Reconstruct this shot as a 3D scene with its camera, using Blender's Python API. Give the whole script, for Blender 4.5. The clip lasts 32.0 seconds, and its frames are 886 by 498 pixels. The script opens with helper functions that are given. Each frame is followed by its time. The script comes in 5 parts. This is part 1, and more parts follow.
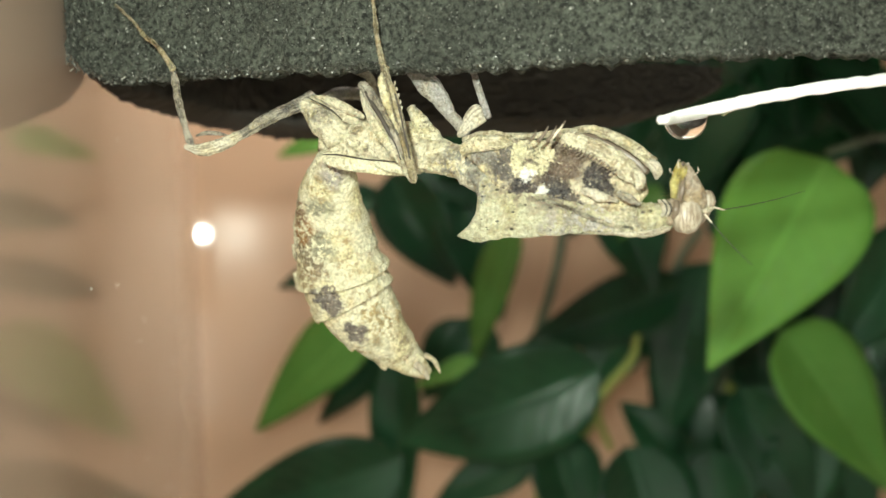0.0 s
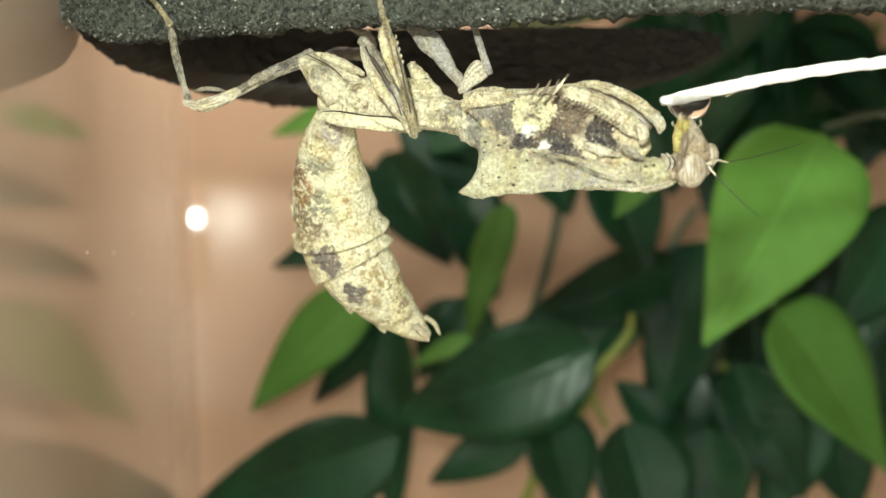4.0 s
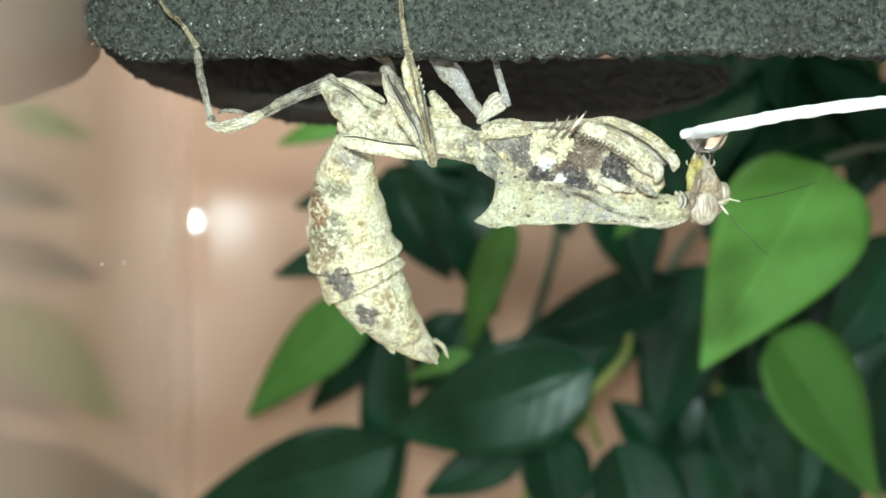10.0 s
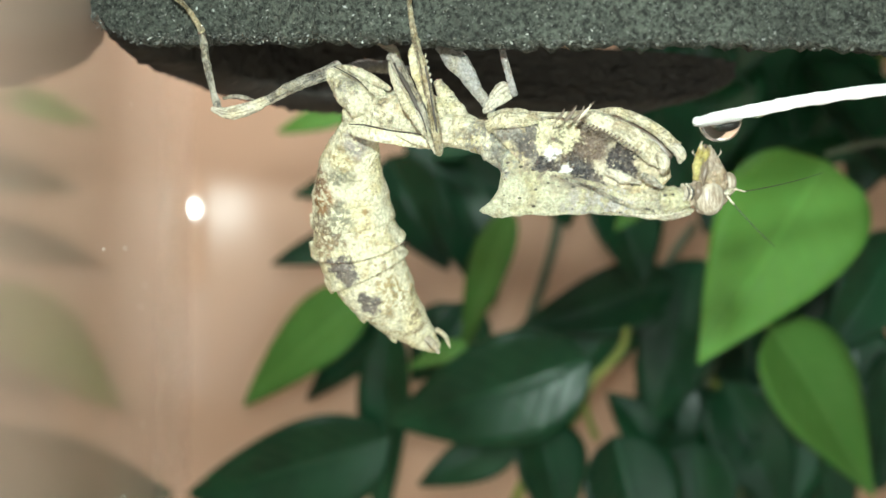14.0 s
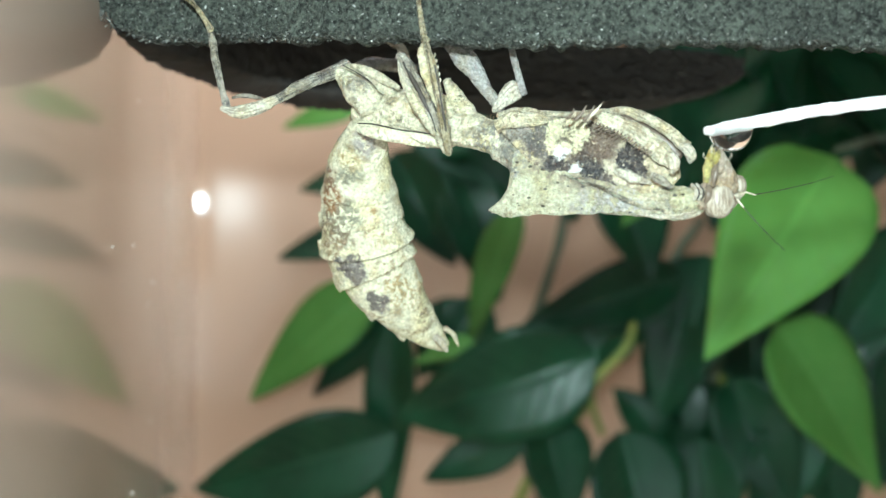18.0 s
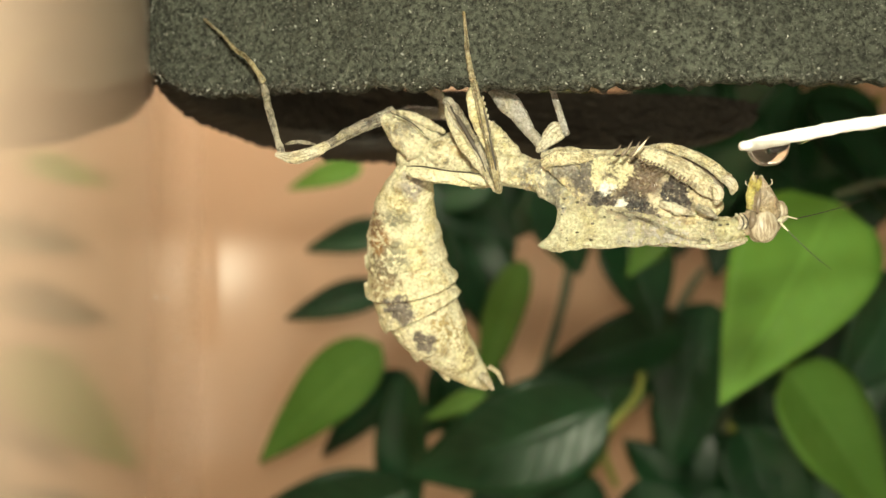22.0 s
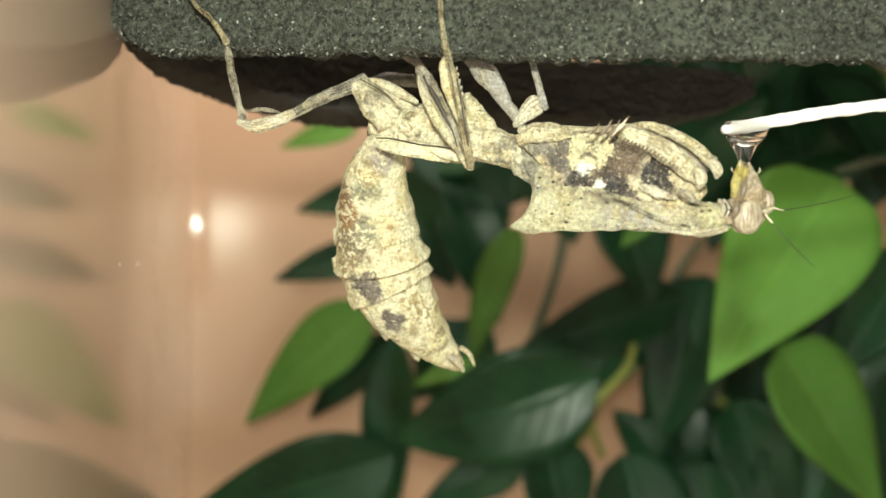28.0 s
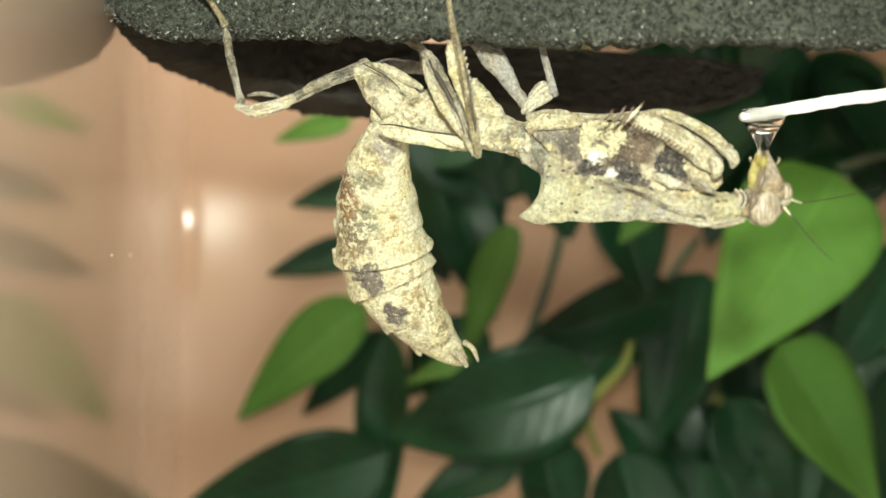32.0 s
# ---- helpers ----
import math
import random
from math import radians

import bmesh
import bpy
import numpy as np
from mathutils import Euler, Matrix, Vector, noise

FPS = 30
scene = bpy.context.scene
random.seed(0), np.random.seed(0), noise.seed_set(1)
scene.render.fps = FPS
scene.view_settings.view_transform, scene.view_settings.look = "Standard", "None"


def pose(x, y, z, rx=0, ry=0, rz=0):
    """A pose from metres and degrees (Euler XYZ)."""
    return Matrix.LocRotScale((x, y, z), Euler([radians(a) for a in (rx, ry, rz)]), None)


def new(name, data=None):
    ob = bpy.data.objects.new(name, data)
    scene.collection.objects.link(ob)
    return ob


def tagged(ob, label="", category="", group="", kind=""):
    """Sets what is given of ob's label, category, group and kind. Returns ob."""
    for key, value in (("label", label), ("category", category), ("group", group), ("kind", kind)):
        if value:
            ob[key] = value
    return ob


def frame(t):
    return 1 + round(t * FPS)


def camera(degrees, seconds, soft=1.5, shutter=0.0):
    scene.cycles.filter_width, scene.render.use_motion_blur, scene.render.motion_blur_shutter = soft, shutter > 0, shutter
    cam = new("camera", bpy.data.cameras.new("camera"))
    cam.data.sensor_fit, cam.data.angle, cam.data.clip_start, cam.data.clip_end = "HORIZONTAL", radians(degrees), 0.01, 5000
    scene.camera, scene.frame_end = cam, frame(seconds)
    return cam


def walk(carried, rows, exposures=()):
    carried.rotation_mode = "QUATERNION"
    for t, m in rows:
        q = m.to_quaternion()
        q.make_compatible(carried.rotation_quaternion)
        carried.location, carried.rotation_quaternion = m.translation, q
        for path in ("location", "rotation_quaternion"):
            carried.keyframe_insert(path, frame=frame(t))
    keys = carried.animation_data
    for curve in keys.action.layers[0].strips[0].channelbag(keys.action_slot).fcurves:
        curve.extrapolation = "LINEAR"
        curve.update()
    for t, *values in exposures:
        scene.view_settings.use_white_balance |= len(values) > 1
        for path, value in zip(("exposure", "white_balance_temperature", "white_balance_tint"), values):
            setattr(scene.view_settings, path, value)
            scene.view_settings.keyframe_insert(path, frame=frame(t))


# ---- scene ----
cam = camera(52.1, 32.0)
METRES, EYE, TILT, LEAN, TURN = 1.0, 0.12, 0.0, 2.0, 0.0
ROWS = [
    (0.0, 0.00000, 0.00000, 0.00000, -0.08, 0.25, 0.07),
    (0.5, -0.00026, 0.00037, -0.00050, -0.40, 0.39, 0.10),
    (1.0, -0.00051, 0.00017, -0.00035, -0.48, 0.02, 0.05),
    (1.5, -0.00098, 0.00001, -0.00041, -0.62, -0.31, 0.24),
    (2.0, -0.00087, 0.00024, -0.00105, -0.59, -0.39, 0.42),
    (2.5, -0.00072, 0.00037, -0.00172, -0.58, -0.34, 0.46),
    (3.0, -0.00100, 0.00039, -0.00204, -0.51, -0.32, 0.38),
    (3.5, -0.00091, 0.00053, -0.00194, -0.45, -0.32, 0.22),
    (4.0, -0.00061, 0.00051, -0.00227, -0.56, -0.44, 0.08),
    (4.5, -0.00079, 0.00034, -0.00250, -0.55, -0.77, 0.00),
    (6.5, -0.00117, 0.00003, -0.00315, -0.63, -1.21, -0.04),
    (7.0, -0.00103, 0.00004, -0.00363, -0.63, -1.25, -0.13),
    (7.5, -0.00100, 0.00005, -0.00290, -0.74, -0.52, -0.57),
    (8.0, -0.00142, -0.00039, -0.00119, -0.62, 0.26, -1.06),
    (8.5, -0.00158, -0.00064, -0.00070, -0.69, 0.48, -1.35),
    (9.0, -0.00179, -0.00084, -0.00070, -0.72, 0.20, -1.63),
    (9.5, -0.00196, -0.00060, -0.00098, -0.84, 0.22, -1.75),
    (10.0, -0.00208, -0.00066, -0.00097, -0.91, 0.11, -1.86),
    (10.5, -0.00248, -0.00094, -0.00069, -0.92, -0.14, -2.04),
    (11.0, -0.00258, -0.00089, -0.00113, -1.00, -0.33, -2.02),
    (11.5, -0.00236, -0.00079, -0.00023, -1.14, -0.31, -2.00),
    (12.0, -0.00269, -0.00092, -0.00050, -1.26, -0.38, -2.17),
    (12.5, -0.00277, -0.00087, -0.00066, -1.23, -0.45, -2.14),
    (13.0, -0.00269, -0.00071, -0.00069, -1.05, -0.38, -2.30),
    (13.5, -0.00256, -0.00055, -0.00103, -1.00, -0.27, -2.46),
    (14.0, -0.00262, -0.00055, -0.00115, -1.12, -0.43, -2.63),
    (14.5, -0.00252, -0.00055, -0.00080, -1.29, -0.48, -2.72),
    (16.5, -0.00289, -0.00062, -0.00057, -1.35, -0.67, -2.92),
    (17.0, -0.00300, -0.00037, -0.00046, -1.18, -0.89, -2.81),
    (17.5, -0.00304, -0.00061, -0.00021, -0.94, -0.91, -2.77),
    (18.0, -0.00295, -0.00052, -0.00071, -0.82, -0.88, -2.69),
    (18.5, -0.00321, -0.00074, -0.00070, -0.87, -0.94, -2.80),
    (19.0, -0.00308, -0.00077, -0.00110, -0.97, -0.82, -2.63),
    (19.5, -0.00371, -0.00073, -0.00195, -1.37, -0.17, -1.86),
    (20.0, -0.00529, -0.00286, -0.00155, -2.15, 2.00, -0.64),
    (20.5, -0.00825, -0.00359, -0.00667, -2.13, 4.05, 0.08),
    (21.0, -0.00803, -0.00282, -0.00632, -2.16, 4.22, 0.02),
    (21.5, -0.00699, -0.00243, -0.00595, -1.87, 3.80, -0.39),
    (22.0, -0.00775, -0.00218, -0.00293, -1.74, 3.25, -1.15),
    (22.5, -0.00748, -0.00035, -0.00240, -1.53, 2.52, -0.89),
    (23.0, -0.00643, -0.00033, -0.00260, -1.42, 2.03, -0.98),
    (23.5, -0.00655, -0.00005, -0.00290, -1.35, 1.45, -1.30),
    (24.0, -0.00568, 0.00012, -0.00199, -0.90, 0.94, -1.19),
    (24.5, -0.00627, 0.00014, -0.00242, -1.01, 0.79, -1.41),
    (25.0, -0.00482, 0.00025, -0.00192, -1.24, 0.59, -2.16),
    (25.5, -0.00486, 0.00111, -0.00217, -1.51, 0.63, -2.67),
    (27.5, -0.00535, 0.00062, -0.00145, -1.44, 0.54, -2.74),
    (28.0, -0.00513, 0.00088, -0.00124, -1.52, 0.59, -2.78),
    (28.5, -0.00514, 0.00111, -0.00139, -1.47, 0.43, -2.71),
    (29.0, -0.00552, 0.00187, -0.00168, -1.37, 0.28, -2.87),
    (29.5, -0.00590, 0.00166, -0.00142, -1.58, 0.30, -3.02),
    (30.0, -0.00602, 0.00175, -0.00141, -1.74, 0.29, -3.10),
    (30.5, -0.00591, 0.00171, -0.00197, -1.79, 0.17, -3.03),
    (31.0, -0.00548, 0.00185, -0.00170, -1.73, 0.14, -3.01),
    (31.5, -0.00596, 0.00283, -0.00160, -2.01, 0.38, -3.20),
    (32.0, -0.00605, 0.00310, -0.00176, -2.11, 0.48, -3.08),
]
EXPOSURES = [(0.0, -0.15, 6350, 10), (2.0, -0.15, 6400, 10), (7.0, 0.04, 6050, 11), (8.0, 0.05, 5400, 8), (11.0, 0.05, 5550, 8),
             (12.0, 0.05, 6100, 9), (14.0, 0.05, 5700, 8), (19.0, 0.05, 5200, 6), (20.0, 0.0, 5200, 8), (20.5, -0.05, 6300, 11),
             (21.0, -0.05, 7050, 12), (23.0, -0.2, 7800, 12), (25.5, -0.18, 7700, 12), (27.5, -0.05, 6750, 11), (32.0, -0.05, 6550, 10)]
walk(cam, [(t, pose(0, 0, EYE, TILT, LEAN, TURN) @ pose(METRES * x, METRES * y, METRES * z, 90 + pitch, roll, yaw)) for t, x, y, z, yaw, pitch, roll in ROWS], EXPOSURES)
# a close-up lens: sharp on the insect, soft behind it
cam.data.dof.use_dof, cam.data.dof.focus_distance, cam.data.dof.aperture_fstop = True, 0.066, 29.0

# ---- light: the dim room and the small white lamp beside the lens ----
world = bpy.data.worlds.new("room")
scene.world = world
world.use_nodes = True
world.node_tree.nodes["Background"].inputs[0].default_value = (0.97, 1.0, 0.88, 1)
world.node_tree.nodes["Background"].inputs[1].default_value = 3.7
lamp = new("camera_lamp", bpy.data.lights.new("camera_lamp", "POINT"))
lamp.data.energy, lamp.data.shadow_soft_size, lamp.data.color = 0.5, 0.0021, (0.95, 1.0, 0.85)
lamp.location = Vector((-8.01, -11, 134.29)) * 0.001


# ---- materials ----
def graph(name):
    m = bpy.data.materials.new(name)
    m.use_nodes = True
    n = m.node_tree.nodes
    return m, n, m.node_tree.links, n["Principled BSDF"]


def node(n, kind, **sets):
    made = n.new(kind)
    for key, value in sets.items():
        setattr(made, key, value)
    return made


def noise_at(n, l, scale, detail=4.0, rough=0.55):
    at = n.new("ShaderNodeTexCoord")
    tex = n.new("ShaderNodeTexNoise")
    tex.inputs["Scale"].default_value, tex.inputs["Detail"].default_value, tex.inputs["Roughness"].default_value = scale, detail, rough
    l.new(at.outputs["Object"], tex.inputs["Vector"])
    return tex


def steps(n, l, source, low, high):
    ramp = n.new("ShaderNodeMapRange")
    ramp.inputs["From Min"].default_value, ramp.inputs["From Max"].default_value = low, high
    l.new(source, ramp.inputs["Value"])
    return ramp.outputs["Result"]


def blend(n, l, factor, a, b):
    mix = node(n, "ShaderNodeMix", data_type="RGBA")
    for socket, value in ((mix.inputs[0], factor), (mix.inputs[6], a), (mix.inputs[7], b)):
        if hasattr(value, "is_linked"):
            l.new(value, socket)
        elif isinstance(value, (int, float)):
            socket.default_value = value
        else:
            socket.default_value = (*value, 1)
    return mix.outputs[2]


def relief(n, l, bsdf, height, strength, distance):
    bump = n.new("ShaderNodeBump")
    bump.inputs["Strength"].default_value, bump.inputs["Distance"].default_value = strength, distance
    l.new(height, bump.inputs["Height"])
    l.new(bump.outputs[0], bsdf.inputs["Normal"])


def times(n, l, value, share):
    mul = node(n, "ShaderNodeMath", operation="MULTIPLY")
    l.new(value, mul.inputs[0])
    if hasattr(share, "is_linked"):
        l.new(share, mul.inputs[1])
    else:
        mul.inputs[1].default_value = share
    return mul.outputs[0]


def mottled(name, pale, mid, dark, amount=0.5, speck=0.5, spots=(), rough=0.34, scale=900.0, streak=0.5, fleck=0.56, inked=0.6, grooves=0.0, dots=0.0):
    """Insect skin: pale ground with drifting mid tone, ragged dark blotches, crisp dots in clusters, wrinkles along the limb, and
    named stains (centre in mm from the insect's base, radius in mm, colour and, if given, the share of it that is covered)."""
    m, n, l, bsdf = graph(name)
    at = n.new("ShaderNodeTexCoord")
    size = scale / 900.0
    drift, cloud, blotch = noise_at(n, l, 420 * size, 4, 0.6), noise_at(n, l, 900 * size, 5, 0.62), noise_at(n, l, 1900 * size, 6, 0.7)
    crumb, grain = noise_at(n, l, 4200 * size, 4, 0.65), noise_at(n, l, 9000 * size, 3, 0.6)
    colour = blend(n, l, steps(n, l, cloud.outputs[0], 0.62 - 0.2 * amount, 0.74 - 0.2 * amount), pale, mid)
    warm = [min(0.95, a * b) for a, b in zip(pale, (1.0, 0.93, 0.68))]
    colour = blend(n, l, times(n, l, steps(n, l, drift.outputs[0], 0.48, 0.66), 0.55), colour, warm)
    dull = [0.55 * a + 0.45 * b for a, b in zip(dark, mid)]
    # wrinkles that run along the limb
    warp = node(n, "ShaderNodeVectorMath", operation="MULTIPLY_ADD")
    l.new(blotch.outputs["Color"], warp.inputs[0])
    warp.inputs[1].default_value = (0.4, 0.06, 0.0)
    l.new(at.outputs["UV"], warp.inputs[2])
    stretch = n.new("ShaderNodeMapping")
    stretch.inputs["Scale"].default_value = (0.7, 11.0, 1.0)
    l.new(warp.outputs[0], stretch.inputs["Vector"])
    wrinkle = n.new("ShaderNodeTexNoise")
    for key, value in (("Scale", 1.5), ("Detail", 4.0), ("Roughness", 0.6)):
        wrinkle.inputs[key].default_value = value
    l.new(stretch.outputs[0], wrinkle.inputs["Vector"])
    colour = blend(n, l, times(n, l, steps(n, l, wrinkle.outputs[0], 0.53, 0.68), 0.9 * streak), colour, dull)
    if grooves:
        along = n.new("ShaderNodeMapping")
        along.inputs["Scale"].default_value = (0.35, 5.0, 1.0)
        l.new(warp.outputs[0], along.inputs["Vector"])
        line = n.new("ShaderNodeTexNoise")
        for key, value in (("Scale", 1.3), ("Detail", 2.0), ("Roughness", 0.5)):
            line.inputs[key].default_value = value
        l.new(along.outputs[0], line.inputs["Vector"])
        colour = blend(n, l, times(n, l, steps(n, l, line.outputs[0], 0.5, 0.58), grooves), colour, dark)
    # fissures of the bark-like hide
    fissure = node(n, "ShaderNodeTexNoise", noise_type="RIDGED_MULTIFRACTAL")
    for key, value in (("Scale", 1150 * size), ("Detail", 5.0), ("Roughness", 0.6), ("Lacunarity", 2.3), ("Offset", 0.85), ("Gain", 2.2)):
        fissure.inputs[key].default_value = value
    l.new(at.outputs["Object"], fissure.inputs["Vector"])
    # ragged stains
    for centre, radius, tint, *cover in spots:
        far = node(n, "ShaderNodeVectorMath", operation="DISTANCE")
        l.new(at.outputs["Object"], far.inputs[0])
        far.inputs[1].default_value = [c * 0.001 for c in centre]
        wave = node(n, "ShaderNodeMath", operation="MULTIPLY_ADD")
        l.new((cloud if radius > 0.5 else blotch).outputs[0], wave.inputs[0])
        wave.inputs[1].default_value = -0.0026 * radius
        l.new(far.outputs["Value"], wave.inputs[2])
        rag = node(n, "ShaderNodeMath", operation="MULTIPLY_ADD")
        l.new(crumb.outputs[0], rag.inputs[0])
        rag.inputs[1].default_value = -0.0013 * min(radius, 0.8)
        l.new(wave.outputs[0], rag.inputs[2])
        edge = -0.0003 * radius - 0.00065 * min(radius, 0.8)
        wide = min(0.00012, 0.0002 * radius) * (3 if cover else 1)
        inside = steps(n, l, rag.outputs[0], edge + wide, edge - wide)
        if cover:
            inside = times(n, l, inside, steps(n, l, blotch.outputs[0], 0.62 - 0.3 * cover[0], 0.7 - 0.3 * cover[0]))
        elif radius > 0.3 and sum(tint) < 1.5:
            inside = times(n, l, inside, steps(n, l, crumb.outputs[0], 0.7, 0.58))
        colour = blend(n, l, inside, colour, tint)
    # crevice shade put into the colour, as frontal light gives little relief
    colour = blend(n, l, times(n, l, steps(n, l, fissure.outputs[0], 0.5, 0.05), times(n, l, steps(n, l, drift.outputs[0], 0.4, 0.6), 1.5 * inked)), colour, dull)
    # dark blotches and crisp dots
    colour = blend(n, l, times(n, l, steps(n, l, blotch.outputs[0], 0.65 - 0.12 * speck, 0.70 - 0.12 * speck), times(n, l, steps(n, l, drift.outputs[0], 0.34, 0.54), min(1.0, inked + 0.4))), colour, dull)
    gate = steps(n, l, drift.outputs[0], 0.64 - 0.2 * speck, 0.72 - 0.2 * speck)
    for pitch, reach in ((3000, 0.3), (5200, 0.36)):
        cell = n.new("ShaderNodeTexVoronoi")
        cell.inputs["Scale"].default_value = pitch * size
        l.new(at.outputs["Object"], cell.inputs["Vector"])
        pick = n.new("ShaderNodeSeparateColor")
        l.new(cell.outputs["Color"], pick.inputs[0])
        room = times(n, l, pick.outputs[0], reach)
        less = node(n, "ShaderNodeMath", operation="SUBTRACT")
        l.new(room, less.inputs[0])
        l.new(cell.outputs["Distance"], less.inputs[1])
        colour = blend(n, l, times(n, l, steps(n, l, less.outputs[0], -0.02, 0.1), gate), colour, dull)
    if dots:
        oval = n.new("ShaderNodeMapping")
        oval.inputs["Scale"].default_value = (0.62, 1.0, 1.0)
        oval.inputs["Rotation"].default_value = (0.0, 0.35, 0.0)
        l.new(at.outputs["Object"], oval.inputs["Vector"])
        cell = n.new("ShaderNodeTexVoronoi")
        cell.inputs["Scale"].default_value = 2500
        l.new(oval.outputs[0], cell.inputs["Vector"])
        pick = n.new("ShaderNodeSeparateColor")
        l.new(cell.outputs["Color"], pick.inputs[0])
        less = node(n, "ShaderNodeMath", operation="SUBTRACT")
        l.new(times(n, l, pick.outputs[0], 0.3), less.inputs[0])
        l.new(cell.outputs["Distance"], less.inputs[1])
        colour = blend(n, l, times(n, l, steps(n, l, less.outputs[0], 0.0, 0.06), dots), colour, dark)
    bright = times(n, l, steps(n, l, crumb.outputs[0], fleck, fleck + 0.1), 0.3)
    colour = blend(n, l, bright, colour, [min(0.92, 0.8 * c + 0.2 * d + 0.06) for c, d in zip(pale, mid)])
    tone = node(n, "ShaderNodeHueSaturation")
    tone.inputs["Saturation"].default_value = 1.04
    level = node(n, "ShaderNodeMapRange")
    for key, value in (("From Min", 0.3), ("From Max", 0.7), ("To Min", 0.48), ("To Max", 1.05)):
        level.inputs[key].default_value = value
    l.new(crumb.outputs[0], level.inputs["Value"])
    l.new(level.outputs[0], tone.inputs["Value"])
    l.new(colour, tone.inputs["Color"])
    l.new(tone.outputs[0], bsdf.inputs["Base Color"])
    l.new(steps(n, l, blotch.outputs[0], 0.5 - (rough - 0.06) / 0.8, 0.5 + (1.06 - rough) / 0.8), bsdf.inputs["Roughness"])
    bsdf.inputs["IOR"].default_value = 1.62
    bsdf.inputs["Subsurface Weight"].default_value = 0.04
    bsdf.inputs["Subsurface Scale"].default_value = 0.0003
    height = node(n, "ShaderNodeMath", operation="MULTIPLY_ADD")
    l.new(wrinkle.outputs[0], height.inputs[0])
    height.inputs[1].default_value = 1.2 * streak
    second = node(n, "ShaderNodeMath", operation="MULTIPLY_ADD")
    l.new(crumb.outputs[0], second.inputs[0])
    second.inputs[1].default_value = 0.1
    third = node(n, "ShaderNodeMath", operation="MULTIPLY_ADD")
    l.new(grain.outputs[0], third.inputs[0])
    third.inputs[1].default_value = 0.02
    fourth = node(n, "ShaderNodeMath", operation="MULTIPLY_ADD")
    l.new(fissure.outputs[0], fourth.inputs[0])
    fourth.inputs[1].default_value = 0.2
    swell = node(n, "ShaderNodeMath", operation="MULTIPLY_ADD")
    l.new(cloud.outputs[0], swell.inputs[0])
    swell.inputs[1].default_value = 1.6
    l.new(blotch.outputs[0], swell.inputs[2])
    l.new(swell.outputs[0], fourth.inputs[2])
    l.new(fourth.outputs[0], third.inputs[2])
    l.new(third.outputs[0], second.inputs[2])
    l.new(second.outputs[0], height.inputs[2])
    relief(n, l, bsdf, height.outputs[0], 1.0, 0.0003)
    return m


def plain(name, colour, rough=0.5, vary=0.2, scale=600.0, bump=0.2, depth=0.0002, **sets):
    m, n, l, bsdf = graph(name)
    a, b = noise_at(n, l, scale, 4), noise_at(n, l, scale * 0.12, 3)
    shade = [c * (1 - vary) for c in colour]
    first = blend(n, l, steps(n, l, a.outputs[0], 0.35, 0.65), shade, colour)
    l.new(blend(n, l, steps(n, l, b.outputs[0], 0.35, 0.7), first, [min(1, c * (1 + vary * 0.6)) for c in colour]), bsdf.inputs["Base Color"])
    bsdf.inputs["Roughness"].default_value = rough
    for key, value in sets.items():
        bsdf.inputs[key.replace("_", " ")].default_value = value
    relief(n, l, bsdf, a.outputs[0], bump, depth)
    return m


def leaf_skin(name, colour, deep, rough, ior=1.26):
    """Leaf: paler midrib and side veins, from the leaf's own length and width."""
    m, n, l, bsdf = graph(name)
    at = n.new("ShaderNodeTexCoord")
    split = n.new("ShaderNodeSeparateXYZ")
    l.new(at.outputs["UV"], split.inputs[0])
    side = node(n, "ShaderNodeMath", operation="ABSOLUTE")
    l.new(split.outputs[1], side.inputs[0])
    rib = steps(n, l, side.outputs[0], 0.07, 0.0)
    slope = node(n, "ShaderNodeMath", operation="MULTIPLY_ADD")
    l.new(side.outputs[0], slope.inputs[0])
    slope.inputs[1].default_value = -0.22
    l.new(split.outputs[0], slope.inputs[2])
    wave = node(n, "ShaderNodeMath", operation="PINGPONG")
    l.new(slope.outputs[0], wave.inputs[0])
    wave.inputs[1].default_value = 0.05
    vein = steps(n, l, wave.outputs[0], 0.007, 0.0)
    cloud = noise_at(n, l, 60, 4)
    rand = n.new("ShaderNodeObjectInfo")
    base = blend(n, l, steps(n, l, cloud.outputs[0], 0.35, 0.65), colour, deep)
    hue = n.new("ShaderNodeHueSaturation")
    l.new(base, hue.inputs["Color"])
    l.new(steps(n, l, rand.outputs["Random"], -1.0, 1.5), hue.inputs["Value"])
    hue.inputs["Value"].default_value = 1.0
    both = node(n, "ShaderNodeMath", operation="MAXIMUM")
    l.new(rib, both.inputs[0])
    half = node(n, "ShaderNodeMath", operation="MULTIPLY")
    l.new(vein, half.inputs[0])
    half.inputs[1].default_value = 0.35
    l.new(half.outputs[0], both.inputs[1])
    keep = node(n, "ShaderNodeMath", operation="MULTIPLY")
    l.new(both.outputs[0], keep.inputs[0])
    keep.inputs[1].default_value = 0.16
    l.new(blend(n, l, keep.outputs[0], hue.outputs[0], [min(1, c * 1.7 + 0.02) for c in colour]), bsdf.inputs["Base Color"])
    bsdf.inputs["Roughness"].default_value = rough
    bsdf.inputs["IOR"].default_value = ior
    bsdf.inputs["Subsurface Weight"].default_value = 0.05
    bsdf.inputs["Subsurface Scale"].default_value = 0.002
    swell = noise_at(n, l, 38, 2)
    total = node(n, "ShaderNodeMath", operation="MULTIPLY_ADD")
    l.new(swell.outputs[0], total.inputs[0])
    total.inputs[1].default_value = 2.0
    l.new(both.outputs[0], total.inputs[2])
    relief(n, l, bsdf, total.outputs[0], 0.5, 0.0005)
    return m


